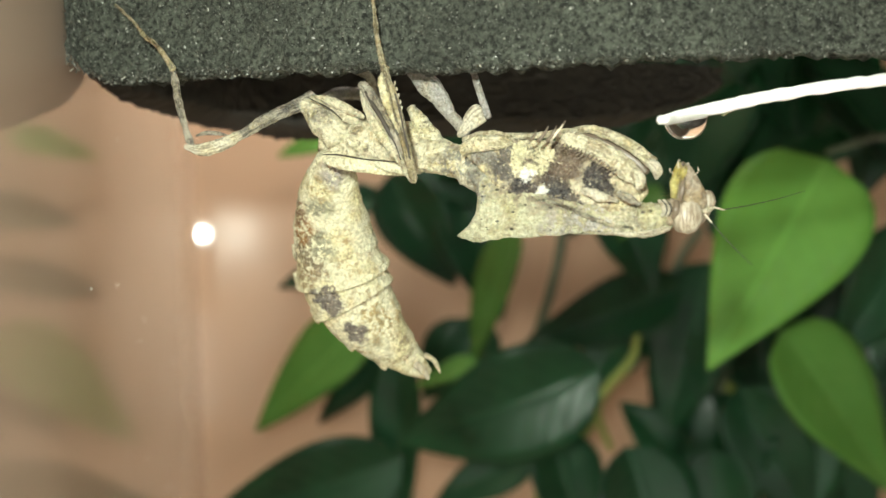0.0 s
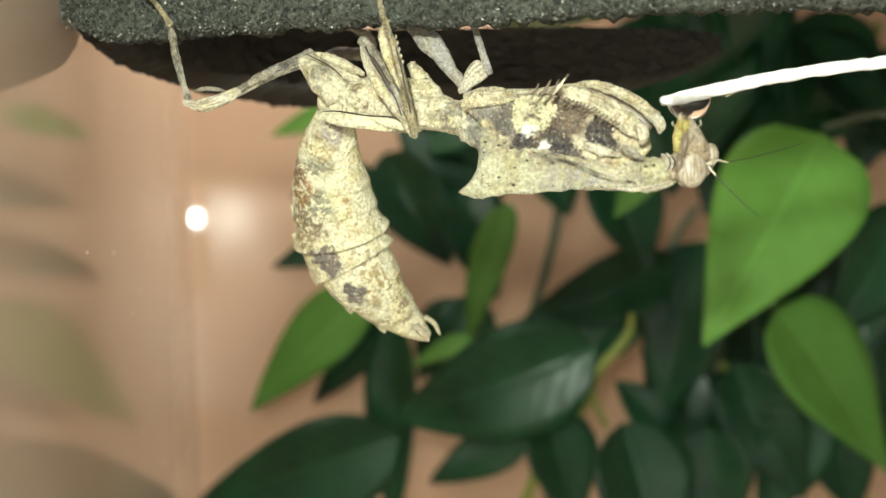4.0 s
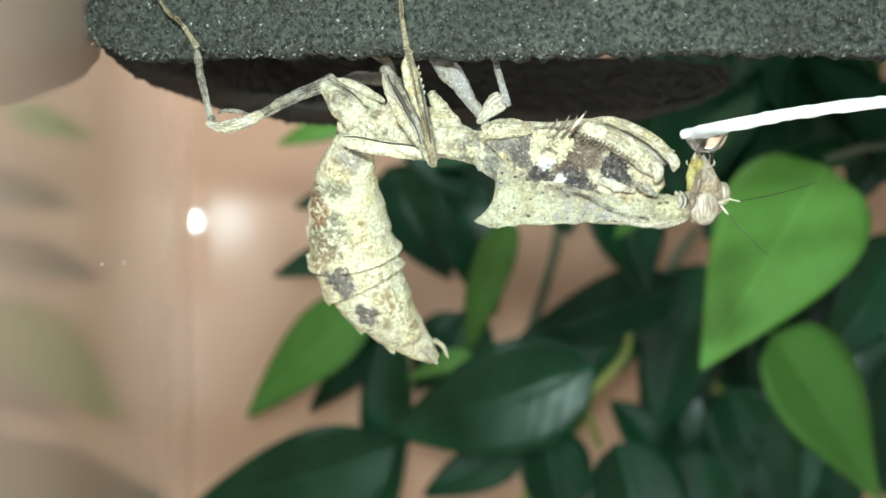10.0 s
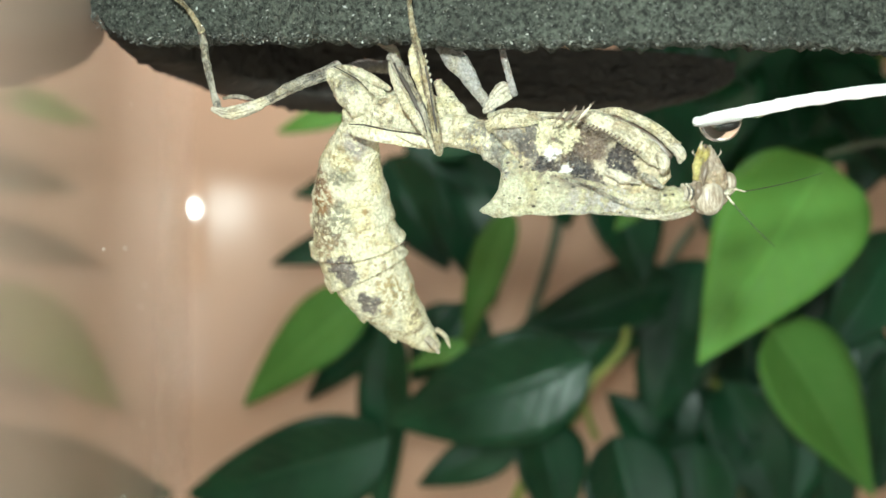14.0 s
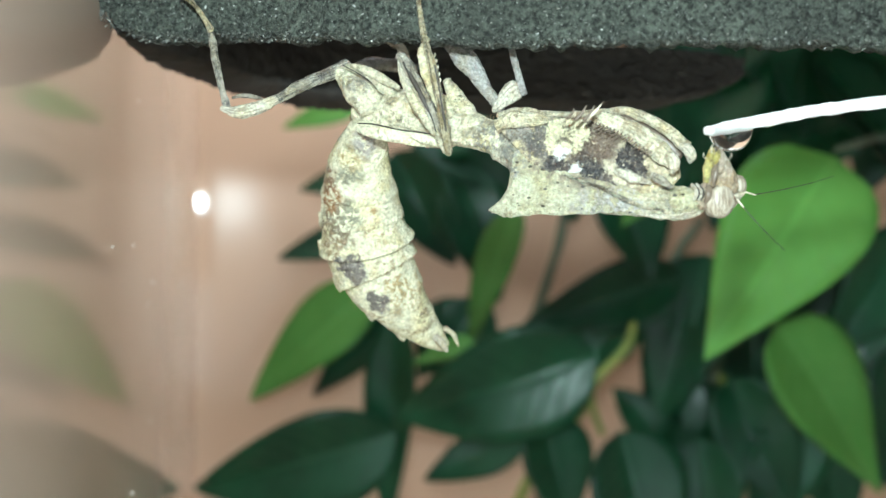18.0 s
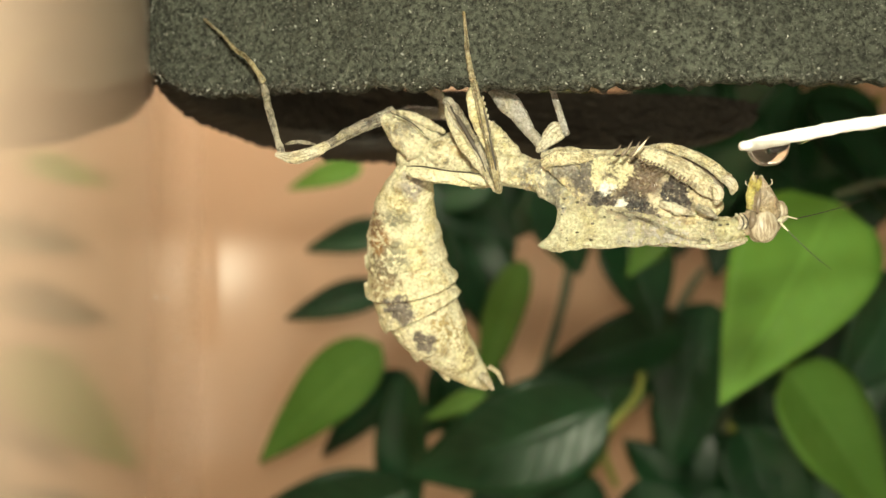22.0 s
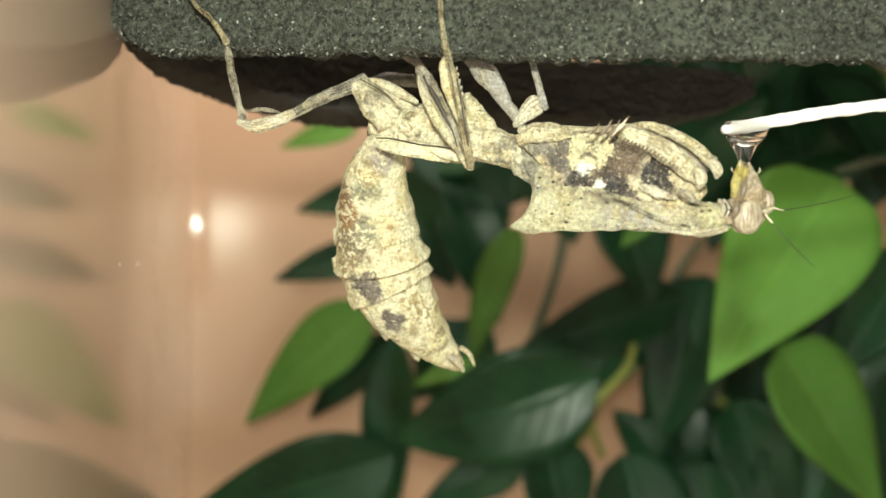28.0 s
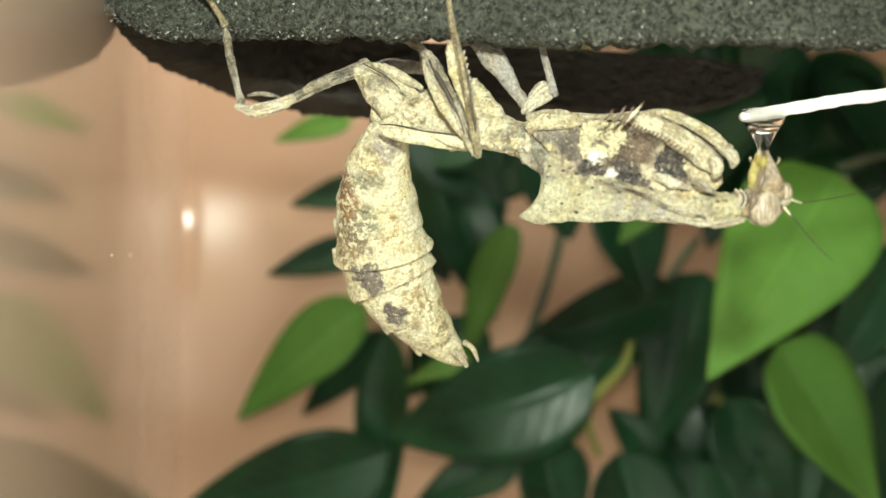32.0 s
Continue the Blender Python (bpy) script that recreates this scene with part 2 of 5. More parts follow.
def foam_skin():
    m, n, l, bsdf = graph("dark_foam")
    cells = n.new("ShaderNodeTexVoronoi")
    at = n.new("ShaderNodeTexCoord")
    cells.inputs["Scale"].default_value = 2600
    l.new(at.outputs["Object"], cells.inputs["Vector"])
    rough, big = noise_at(n, l, 2600, 6, 0.72), noise_at(n, l, 260, 4)
    colour = blend(n, l, steps(n, l, rough.outputs[0], 0.4, 0.66), (0.022, 0.024, 0.02), (0.18, 0.2, 0.16))
    colour = blend(n, l, times(n, l, steps(n, l, big.outputs[0], 0.4, 0.75), 0.5), colour, (0.03, 0.032, 0.028))
    l.new(blend(n, l, steps(n, l, cells.outputs["Distance"], 0.17, 0.1), colour, (0.3, 0.31, 0.28)), bsdf.inputs["Base Color"])
    l.new(steps(n, l, rough.outputs[0], 0.75, 0.3), bsdf.inputs["Roughness"])
    bsdf.inputs["Specular IOR Level"].default_value = 0.25
    relief(n, l, bsdf, rough.outputs[0], 1.0, 0.0007)
    return m


def eye_skin():
    """A smooth compound eye: pale mauve tan with fine upright stripes."""
    m, n, l, bsdf = graph("eye_skin")
    at = n.new("ShaderNodeTexCoord")
    thin = n.new("ShaderNodeMapping")
    thin.inputs["Scale"].default_value = (1.0, 1.0, 0.12)
    thin.inputs["Rotation"].default_value = (0.0, 0.25, 0.0)
    l.new(at.outputs["Object"], thin.inputs["Vector"])
    stripe = n.new("ShaderNodeTexNoise")
    for key, value in (("Scale", 5200.0), ("Detail", 3.0), ("Roughness", 0.6)):
        stripe.inputs[key].default_value = value
    l.new(thin.outputs[0], stripe.inputs["Vector"])
    cloud = noise_at(n, l, 900, 3)
    colour = blend(n, l, steps(n, l, stripe.outputs[0], 0.42, 0.56), (0.2, 0.15, 0.1), (0.42, 0.37, 0.28))
    l.new(blend(n, l, times(n, l, steps(n, l, cloud.outputs[0], 0.42, 0.68), 0.5), colour, (0.42, 0.37, 0.29)), bsdf.inputs["Base Color"])
    bsdf.inputs["Roughness"].default_value = 0.42
    facets = n.new("ShaderNodeTexVoronoi")
    facets.inputs["Scale"].default_value = 14000
    l.new(at.outputs["Object"], facets.inputs["Vector"])
    relief(n, l, bsdf, facets.outputs["Distance"], 0.3, 0.00004)
    return m


def flake_skin():
    """Torn crumbs of foam: most dull grey, a few pale and shiny."""
    m, n, l, bsdf = graph("foam_flake")
    each = n.new("ShaderNodeNewGeometry")
    ramp = n.new("ShaderNodeValToRGB")
    l.new(each.outputs["Random Per Island"], ramp.inputs[0])
    stops = ramp.color_ramp.elements
    stops[0].position, stops[0].color = 0.0, (0.012, 0.013, 0.011, 1)
    stops[1].position, stops[1].color = 1.0, (0.52, 0.54, 0.49, 1)
    for at, grey in ((0.35, 0.05), (0.75, 0.14), (0.96, 0.24)):
        stop = stops.new(at)
        stop.color = (grey, grey * 1.03, grey * 0.86, 1)
    l.new(ramp.outputs[0], bsdf.inputs["Base Color"])
    l.new(steps(n, l, each.outputs["Random Per Island"], 1.35, -0.2), bsdf.inputs["Roughness"])
    return m


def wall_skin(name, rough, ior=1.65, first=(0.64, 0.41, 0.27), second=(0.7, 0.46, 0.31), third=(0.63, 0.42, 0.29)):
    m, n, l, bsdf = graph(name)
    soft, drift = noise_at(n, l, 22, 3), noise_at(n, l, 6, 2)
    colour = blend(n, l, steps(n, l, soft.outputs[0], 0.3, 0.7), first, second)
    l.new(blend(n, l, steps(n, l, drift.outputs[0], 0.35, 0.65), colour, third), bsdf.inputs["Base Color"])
    bsdf.inputs["Roughness"].default_value, bsdf.inputs["IOR"].default_value = rough, ior
    if rough > 0.15:
        smear = noise_at(n, l, 140, 4)
        relief(n, l, bsdf, smear.outputs[0], 0.03, 0.0006)
    return m


def glass(name, colour, ior, rough=0.0):
    m, n, l, bsdf = graph(name)
    bsdf.inputs["Base Color"].default_value = (*colour, 1)
    bsdf.inputs["Transmission Weight"].default_value, bsdf.inputs["IOR"].default_value, bsdf.inputs["Roughness"].default_value = 1.0, ior, rough
    return m


BASE = Vector((-4.55, 69.17, 128.37))   # the insect's base, mm


def stain(point, radius, tint, *cover):
    return (tuple(Vector(point) - BASE), radius, tint, *cover)


WHITE = (0.88, 0.86, 0.78)
RUST, MOSS = (0.36, 0.2, 0.09), (0.34, 0.33, 0.23)
skin_belly = mottled("abdomen_skin", (0.9, 0.85, 0.6), (0.68, 0.58, 0.36), (0.12, 0.095, 0.06), 0.45, 0.5, [
    stain((-10.46, 70.93, 120.1), 1.9, (0.27, 0.22, 0.14), 0.62), stain((-10.82, 70.71, 122.23), 1.3, RUST, 0.6), stain((-10.92, 70.59, 123.81), 1.1, (0.28, 0.18, 0.11), 0.6),
    stain((-9.19, 70.35, 120.81), 1.1, MOSS, 0.7), stain((-9.36, 69.5, 123.73), 1.1, MOSS, 0.65), stain((-8.14, 68.16, 126.05), 1.0, (0.46, 0.42, 0.36), 0.75),
    stain((-10.9, 71.9, 118.4), 1.2, (0.4, 0.3, 0.17), 0.5), stain((-9.3, 69.0, 125.3), 1.0, (0.5, 0.4, 0.2), 0.5), stain((-7.34, 70.26, 121.18), 0.3, (0.48, 0.34, 0.17)),
    stain((-7.2, 70.1, 119.0), 1.4, (0.55, 0.43, 0.24), 0.4), stain((-6.0, 71.6, 116.5), 1.2, (0.4, 0.3, 0.17), 0.42), stain((-4.73, 72.93, 114.93), 1.7, (0.5, 0.38, 0.18), 0.42),
    stain((-3.54, 74.55, 112.05), 1.4, (0.3, 0.23, 0.13), 0.42), stain((-5.6, 73.9, 113.1), 0.5, (0.42, 0.33, 0.18), 0.6),
    stain((-9.21, 71.73, 116.5), 1.2, (0.2, 0.175, 0.15)), stain((-9.05, 71.73, 115.85), 0.8, (0.23, 0.2, 0.17)), stain((-7.23, 72.89, 113.75), 0.95, (0.2, 0.175, 0.15)), stain((-6.9, 73.0, 113.2), 0.6, (0.25, 0.22, 0.19)),
    stain((-9.1, 71.6, 116.9), 0.3, (0.36, 0.32, 0.27))], inked=0.26, streak=0.2, rough=0.24, fleck=0.66)
skin_chest = mottled("thorax_skin", (0.86, 0.8, 0.57), (0.52, 0.45, 0.29), (0.08, 0.068, 0.05), 0.55, 0.75, [
    stain((1.6, 64.6, 126.0), 1.8, (0.3, 0.29, 0.25), 0.55), stain((2.4, 64.2, 127.0), 1.2, (0.2, 0.19, 0.16), 0.6), stain((-4.6, 66.5, 129.6), 1.3, (0.66, 0.52, 0.28), 0.5),
    stain((-8.6, 67.8, 130.6), 1.1, (0.34, 0.31, 0.24), 0.6), stain((-2.6, 65.2, 127.2), 1.0, (0.36, 0.32, 0.22), 0.5)], streak=0.45, inked=0.7)
skin_lobe = mottled("lobe_skin", (0.6, 0.58, 0.4), (0.44, 0.4, 0.26), (0.07, 0.06, 0.045), 0.6, 0.45, [
    stain((4.2, 62.81, 124.24), 0.60, (0.36, 0.31, 0.2), 0.62), stain((4.96, 62.69, 123.94), 0.68, (0.28, 0.23, 0.15), 0.62), stain((5.84, 62.57, 123.63), 0.60, (0.2, 0.16, 0.11), 0.62), stain((6.66, 62.35, 123.32), 0.68, (0.26, 0.21, 0.14), 0.62), stain((7.6, 62.23, 123.17), 0.68, (0.18, 0.15, 0.11), 0.62), stain((8.45, 62.01, 122.86), 0.75, (0.24, 0.2, 0.14), 0.62), stain((9.35, 61.89, 122.64), 0.68, (0.3, 0.25, 0.17), 0.62), stain((10.18, 61.67, 122.49), 0.60, (0.36, 0.29, 0.2), 0.62), stain((7.98, 62.13, 122.33), 0.52, (0.4, 0.36, 0.25), 0.62), stain((6.3, 62.47, 122.7), 0.52, (0.42, 0.38, 0.26), 0.62), stain((8.9, 61.91, 121.83), 0.45, (0.3, 0.27, 0.2), 0.62), stain((9.83, 61.79, 121.57), 0.45, (0.2, 0.17, 0.12), 0.62), stain((8.55, 62.02, 121.14), 0.38, (0.16, 0.14, 0.1), 0.62),
    stain((10.95, 61.65, 121.96), 1.05, (0.6, 0.52, 0.38), 0.62), stain((7.11, 62.56, 121.33), 0.45, (0.35, 0.33, 0.26), 0.62), stain((10.32, 61.61, 121.57), 1.3, (0.5, 0.48, 0.43), 0.5), stain((7.98, 62.29, 121.56), 1.0, (0.45, 0.42, 0.36), 0.45), stain((2.6, 63.5, 124.6), 1.5, (0.3, 0.29, 0.25), 0.35)], scale=800.0, streak=0.5, fleck=0.6, inked=0.35, dots=0.95)
INK, UMBER, BONE = (0.045, 0.042, 0.042), (0.115, 0.085, 0.06), (0.78, 0.7, 0.5)
skin_core = mottled("prothorax_skin", (0.66, 0.62, 0.46), (0.3, 0.28, 0.22), (0.06, 0.05, 0.04), 0.9, 0.8, [
    stain((6.12, 61.57, 123.3), 0.9, UMBER), stain((8.41, 61.51, 122.95), 1.0, (0.2, 0.165, 0.12)), stain((2.66, 63.13, 126.08), 1.2, (0.2, 0.2, 0.18), 0.7),
    stain((3.97, 62.61, 125.08), 0.8, (0.26, 0.2, 0.13)), stain((11.56, 60.43, 122.29), 1.2, BONE)], streak=0.7, fleck=0.54)
skin_arm = mottled("foreleg_skin", (0.78, 0.7, 0.48), (0.34, 0.28, 0.2), (0.04, 0.035, 0.03), 0.85, 0.62, [
    stain((8.4, 62.1, 125.9), 2.0, UMBER, 0.9), stain((9.33, 61.96, 125.68), 1.2, (0.2, 0.15, 0.1), 0.7), stain((7.7, 62.3, 124.7), 1.5, UMBER, 0.85),
    stain((4.1, 63.0, 126.65), 1.4, (0.13, 0.12, 0.105), 0.85), stain((4.9, 62.8, 125.4), 1.2, (0.13, 0.115, 0.1), 0.7), stain((3.2, 63.4, 126.9), 0.9, (0.3, 0.28, 0.23), 0.7),
    stain((6.2, 62.58, 126.35), 1.25, (0.74, 0.69, 0.44)), stain((7.1, 62.4, 126.6), 1.0, (0.72, 0.66, 0.43)), stain((6.5, 62.5, 126.4), 1.5, (0.16, 0.14, 0.06), 0.3),
    stain((5.75, 62.6, 124.45), 0.9, INK), stain((6.5, 62.5, 123.9), 0.9, (0.1, 0.08, 0.065), 0.85), stain((8.2, 62.2, 123.7), 1.3, INK, 0.95), stain((9.1, 62.0, 123.1), 0.8, (0.14, 0.12, 0.1)),
    stain((6.0, 62.58, 125.15), 0.46, WHITE), stain((6.4, 62.54, 125.25), 0.3, WHITE), stain((7.1, 62.4, 124.1), 0.42, WHITE), stain((6.8, 62.4, 123.75), 0.3, WHITE),
    stain((9.6, 61.95, 124.4), 0.7, BONE), stain((10.1, 61.7, 125.4), 0.6, (0.6, 0.52, 0.37)), stain((10.2, 61.65, 123.6), 0.6, BONE), stain((9.0, 62.0, 125.4), 1.0, (0.17, 0.125, 0.09), 0.85),
    stain((11.05, 61.5, 124.75), 1.35, INK), stain((10.85, 61.45, 125.5), 0.9, (0.07, 0.06, 0.055)), stain((11.6, 61.4, 124.2), 0.8, (0.07, 0.06, 0.055)),
    stain((12.7, 61.19, 124.24), 1.0, (0.66, 0.57, 0.38))], fleck=0.57, streak=0.3)
skin_shin = mottled("tibia_skin", (0.93, 0.86, 0.62), (0.6, 0.5, 0.32), (0.06, 0.05, 0.035), 0.6, 0.7, streak=0.45, scale=1200.0, grooves=0.4)
skin_leg = mottled("leg_skin", (0.62, 0.57, 0.45), (0.19, 0.17, 0.145), (0.06, 0.055, 0.05), 0.6, 0.6, rough=0.36, streak=0.6, scale=1100.0, grooves=0.7)
skin_far = mottled("far_leg_skin", (0.5, 0.48, 0.44), (0.36, 0.335, 0.3), (0.16, 0.13, 0.1), 0.5, 0.35, rough=0.3, streak=0.35, scale=1000.0, inked=0.4)
skin_foot = mottled("tarsus_skin", (0.68, 0.6, 0.4), (0.4, 0.33, 0.19), (0.1, 0.08, 0.055), 0.7, 0.5, streak=0.8, scale=1200.0, grooves=0.75)
skin_knob = mottled("knob_skin", (0.9, 0.84, 0.66), (0.66, 0.57, 0.42), (0.16, 0.12, 0.09), 0.4, 0.4, rough=0.26, streak=0.4, scale=1300.0, grooves=0.5)
skin_head = mottled("head_skin", (0.6, 0.5, 0.38), (0.36, 0.27, 0.18), (0.1, 0.07, 0.04), 0.7, 0.55, [
    stain((15.7, 59.6, 122.6), 0.9, (0.2, 0.12, 0.06), 0.85), stain((15.5, 59.8, 121.7), 0.7, (0.66, 0.55, 0.16), 0.8), stain((16.6, 59.2, 123.9), 0.7, (0.55, 0.44, 0.36))], scale=1100.0)
skin_mouth = mottled("mouth_skin", (0.78, 0.7, 0.28), (0.5, 0.4, 0.13), (0.1, 0.07, 0.03), 0.75, 0.8, scale=1600.0)
skin_eye = eye_skin()
horn = plain("spine_horn", (0.13, 0.1, 0.07), 0.4, 0.4)
pale_horn = plain("pale_spine", (0.6, 0.53, 0.4), 0.4, 0.2)
groove = plain("seam_dark", (0.04, 0.032, 0.024), 0.6, 0.5, 1500)
hair = plain("antenna_hair", (0.025, 0.02, 0.015), 0.5, 0.3)
foam = foam_skin()
# same foam as the front band, with its shade put into a near-black colour
foam_shade = plain("shade_toned_foam", (0.034, 0.03, 0.025), 0.9, 0.4, 900)
flake = flake_skin()
# side-wall tan is paler than the back's to make up for grazing lamp light
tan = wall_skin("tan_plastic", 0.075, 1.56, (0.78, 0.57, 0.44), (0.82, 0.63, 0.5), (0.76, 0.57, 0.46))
tan_dull, tan_bright = wall_skin("tan_plastic_dull", 0.2, 1.27), wall_skin("tan_plastic_glint", 0.05, 1.3)
leaf_light = leaf_skin("light_leaf", (0.19, 0.45, 0.085), (0.15, 0.36, 0.055), 0.4)
leaf_mid = leaf_skin("mid_green_leaf", (0.13, 0.31, 0.06), (0.1, 0.25, 0.04), 0.4)
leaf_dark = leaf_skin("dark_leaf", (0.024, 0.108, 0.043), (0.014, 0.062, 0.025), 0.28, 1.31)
leaf_olive = leaf_skin("olive_leaf", (0.12, 0.13, 0.03), (0.09, 0.1, 0.025), 0.45)
stem_green = plain("stem_green", (0.22, 0.26, 0.05), 0.45, 0.35, 200)
stem_grey = plain("stem_grey", (0.09, 0.12, 0.07), 0.5, 0.35, 200)
paper = plain("white_paper", (0.93, 0.93, 0.92), 0.6, 0.03, 1500, 0.5, 0.00015)
water = glass("water", (1.0, 1.0, 0.98), 1.333)
speck = plain("dust", (0.75, 0.7, 0.62), 0.8, 0.2)
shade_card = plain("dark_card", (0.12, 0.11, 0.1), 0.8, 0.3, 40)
bounce_floor = plain("floor_bounce_pale", (0.76, 0.66, 0.54), 0.8, 0.25, 60)


# ---- building ----
def part(name, bm, material, parent, label=""):
    """Links a bmesh, in metres of the world, as one mesh under its thing or part."""
    mesh = bpy.data.meshes.new(name)
    at = parent
    offset = Vector()
    while at is not None:
        offset += at.location
        at = at.parent
    bmesh.ops.translate(bm, verts=bm.verts, vec=-offset)
    bmesh.ops.recalc_face_normals(bm, faces=bm.faces)
    bm.to_mesh(mesh)
    bm.free()
    for face in mesh.polygons:
        face.use_smooth = True
    mesh.materials.append(material)
    ob = new(name, mesh)
    ob.parent = parent
    return tagged(ob, label)


def curve(points, sub):
    """A smooth run through the points, every value of a row alike."""
    rows = np.array(points, float)
    rows = np.vstack([2 * rows[0] - rows[1], rows, 2 * rows[-1] - rows[-2]])
    out = []
    for i in range(1, len(rows) - 2):
        a, b, c, d = rows[i - 1:i + 3]
        for k in range(sub):
            u = k / sub
            out.append(0.5 * (2 * b + (c - a) * u + (2 * a - 5 * b + 4 * c - d) * u * u + (3 * b - a - 3 * c + d) * u ** 3))
    out.append(rows[-2])
    return out


def loft(points, sides=14, sub=4, bumps=0.0, grain=700.0, flat=0.75, bm=None, upright=False):
    """A body along rows of x, y, z, half width and, if given, half depth (mm): oval sections, rounded ends, uneven by bumps mm."""
    bm = bm or bmesh.new()
    rows = curve([r if len(r) == 5 else (*r, r[3] * flat) for r in points], sub)
    spine = [Vector(r[:3]) for r in rows]
    rings = []
    for i, row in enumerate(rows):
        ahead = (spine[min(i + 1, len(spine) - 1)] - spine[max(i - 1, 0)]).normalized()
        deep = Vector((0, 1, 0))
        wide = Vector((0, 0, -1)) if upright else ahead.cross(deep)
        if wide.length < 0.05:
            wide = Vector((1, 0, 0))
        wide.normalize()
        deep = deep if upright else wide.cross(ahead).normalized()
        ring = []
        for k in range(sides):
            turn = 2 * math.pi * k / sides
            way = wide * (math.cos(turn) * max(row[3], 0.01)) + deep * (math.sin(turn) * max(row[4], 0.01))
            p = spine[i] + way
            if bumps:
                p += way.normalized() * bumps * (noise.noise(p * grain * 0.001) + 0.6 * noise.noise(p * grain * 0.003) + 0.45 * noise.noise(p * grain * 0.0065))
            ring.append(bm.verts.new(p * 0.001))
        rings.append(ring)
    uv = bm.loops.layers.uv.verify()
    run = 0.0
    for i, (a, b) in enumerate(zip(rings, rings[1:])):
        step = (spine[i + 1] - spine[i]).length
        for k in range(sides):
            face = bm.faces.new((a[k], a[(k + 1) % sides], b[(k + 1) % sides], b[k]))
            for loop, (u, v) in zip(face.loops, ((run, k), (run, k + 1), (run + step, k + 1), (run + step, k))):
                loop[uv].uv = (u, abs(2 * v / sides - 1))
        run += step
    for ring, tip, back in ((rings[0], 0, 1), (rings[-1], -1, -2)):
        out = (spine[tip] - spine[back]).normalized() * rows[tip][3] * 0.5
        pole = bm.verts.new((spine[tip] + out) * 0.001)
        for k in range(sides):
            bm.faces.new((ring[k], ring[(k + 1) % sides], pole))
    return bm


def ball(centre, radii, sides=16, bm=None):
    bm = bm or bmesh.new()
    made = bmesh.ops.create_uvsphere(bm, u_segments=sides, v_segments=sides // 2 + 2, radius=1)["verts"]
    for v in made:
        v.co = (Vector(centre) + Vector(c * r for c, r in zip(v.co, radii))) * 0.001
    return bm


def box(low, high, bm=None, turn=None):
    bm = bm or bmesh.new()
    made = bmesh.ops.create_cube(bm, size=1)["verts"]
    low, high = Vector(low), Vector(high)
    for v in made:
        v.co = (low + high) / 2 + Vector(c * s for c, s in zip(v.co, high - low))
        v.co *= 0.001
    return bm


def thing(name, at, label, category, group=""):
    ob = new(name)
    ob.location = Vector(at) * 0.001
    ob.empty_display_size = 0.005
    return tagged(ob, label, category, group)


# ---- the tank: two tan walls, an added glint strip across their corner, a floor, the far side ----
CORNER, ALONG, ACROSS = Vector((-61.6, 228.9, 0)), Vector((0.2, -0.98, 0)), Vector((0.98, 0.2, 0))
TALL = 330.0


def upright_sheet(profile, thick=3.0):
    """An upright wall along a line in plan (mm), thickened away from the inside."""
    bm = bmesh.new()
    rows = []
    for i, p in enumerate(profile):
        before, after = profile[i] - profile[max(i - 1, 0)], profile[min(i + 1, len(profile) - 1)] - profile[i]
        ahead = (before.normalized() + after.normalized()).normalized()
        side = Vector((-ahead.y, ahead.x, 0))
        rows.append([bm.verts.new((p + side * s + Vector((0, 0, z))) * 0.001) for s in (0, thick) for z in (0, TALL)])
    for a, b in zip(rows, rows[1:]):
        for i, j in ((0, 1), (1, 3), (3, 2), (2, 0)):
            bm.faces.new((a[i], a[j], b[j], b[i]))
    for r in (rows[0], rows[-1]):
        bm.faces.new((r[0], r[1], r[3], r[2]))
    return bm


left_end = CORNER + ALONG * 214
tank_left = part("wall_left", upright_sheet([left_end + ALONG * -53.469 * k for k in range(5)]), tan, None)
tagged(tank_left, "glossy tan side wall, paled to offset the grazing lamp light", "wall", kind="structure")
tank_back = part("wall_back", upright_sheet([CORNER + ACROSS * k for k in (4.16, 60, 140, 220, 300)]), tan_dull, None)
tagged(tank_back, "satin tan plastic back wall of the tank", "wall", kind="structure")
# flat strip added at an angle that throws the lamp's glint to the lens
tank_corner = part("glint_strip", upright_sheet([CORNER + ALONG * 0.144, CORNER + ACROSS * 4.2]), tan_bright, None)
tagged(tank_corner, "smooth strip added in the corner to mirror the lamp", "corner trim", kind="structure")
far = CORNER + ACROSS * 303.5
tank_right = part("wall_right", upright_sheet([far + ALONG * 4, far + ALONG * 110, far + ALONG * 214]), tan, None)
tagged(tank_right, "tan plastic side wall of the tank", "wall", kind="structure")
# out of view; its pale colour is chosen to bounce light onto the lower walls
floor = part("floor", box((-260, -260, -4), (420, 420, 0)), bounce_floor, None)
tagged(floor, "unseen tank floor, made pale to bounce light up the walls", "floor", kind="structure")
# unseen lid added to keep world light off the insect and right-hand leaves
cover = part("ceiling", box((50, 112, 190), (420, 424, 194), box((-260, -130, 190), (420, 112, 194))), shade_card, None)
tagged(cover, "unseen dark lid added to block light from above", "ceiling", kind="structure")
# unseen wall added behind the camera; its long low slot lets world light in
behind = part("baffle_front", box((-260, -134, 0), (420, -130, 12), box((-260, -134, 88), (420, -130, 194), box((330, -134, 12), (420, -130, 88)))), shade_card, None)
tagged(behind, "unseen wall with an open slot, added to shape the room light", "wall", kind="structure")
# unseen walls added on both sides to cut stray world light
sides = []
for name, x in (("baffle_west", -264), ("baffle_east", 420)):
    sides.append(part(name, box((x, -134, 0), (x + 4, 424, 330)), shade_card, None))
    tagged(sides[-1], "unseen side wall added to stop light leaking in", "wall", kind="structure")
for ob in (*sides, tank_left, tank_back, tank_corner, tank_right, floor, cover, behind):
    for face in ob.data.polygons:
        face.use_smooth = False


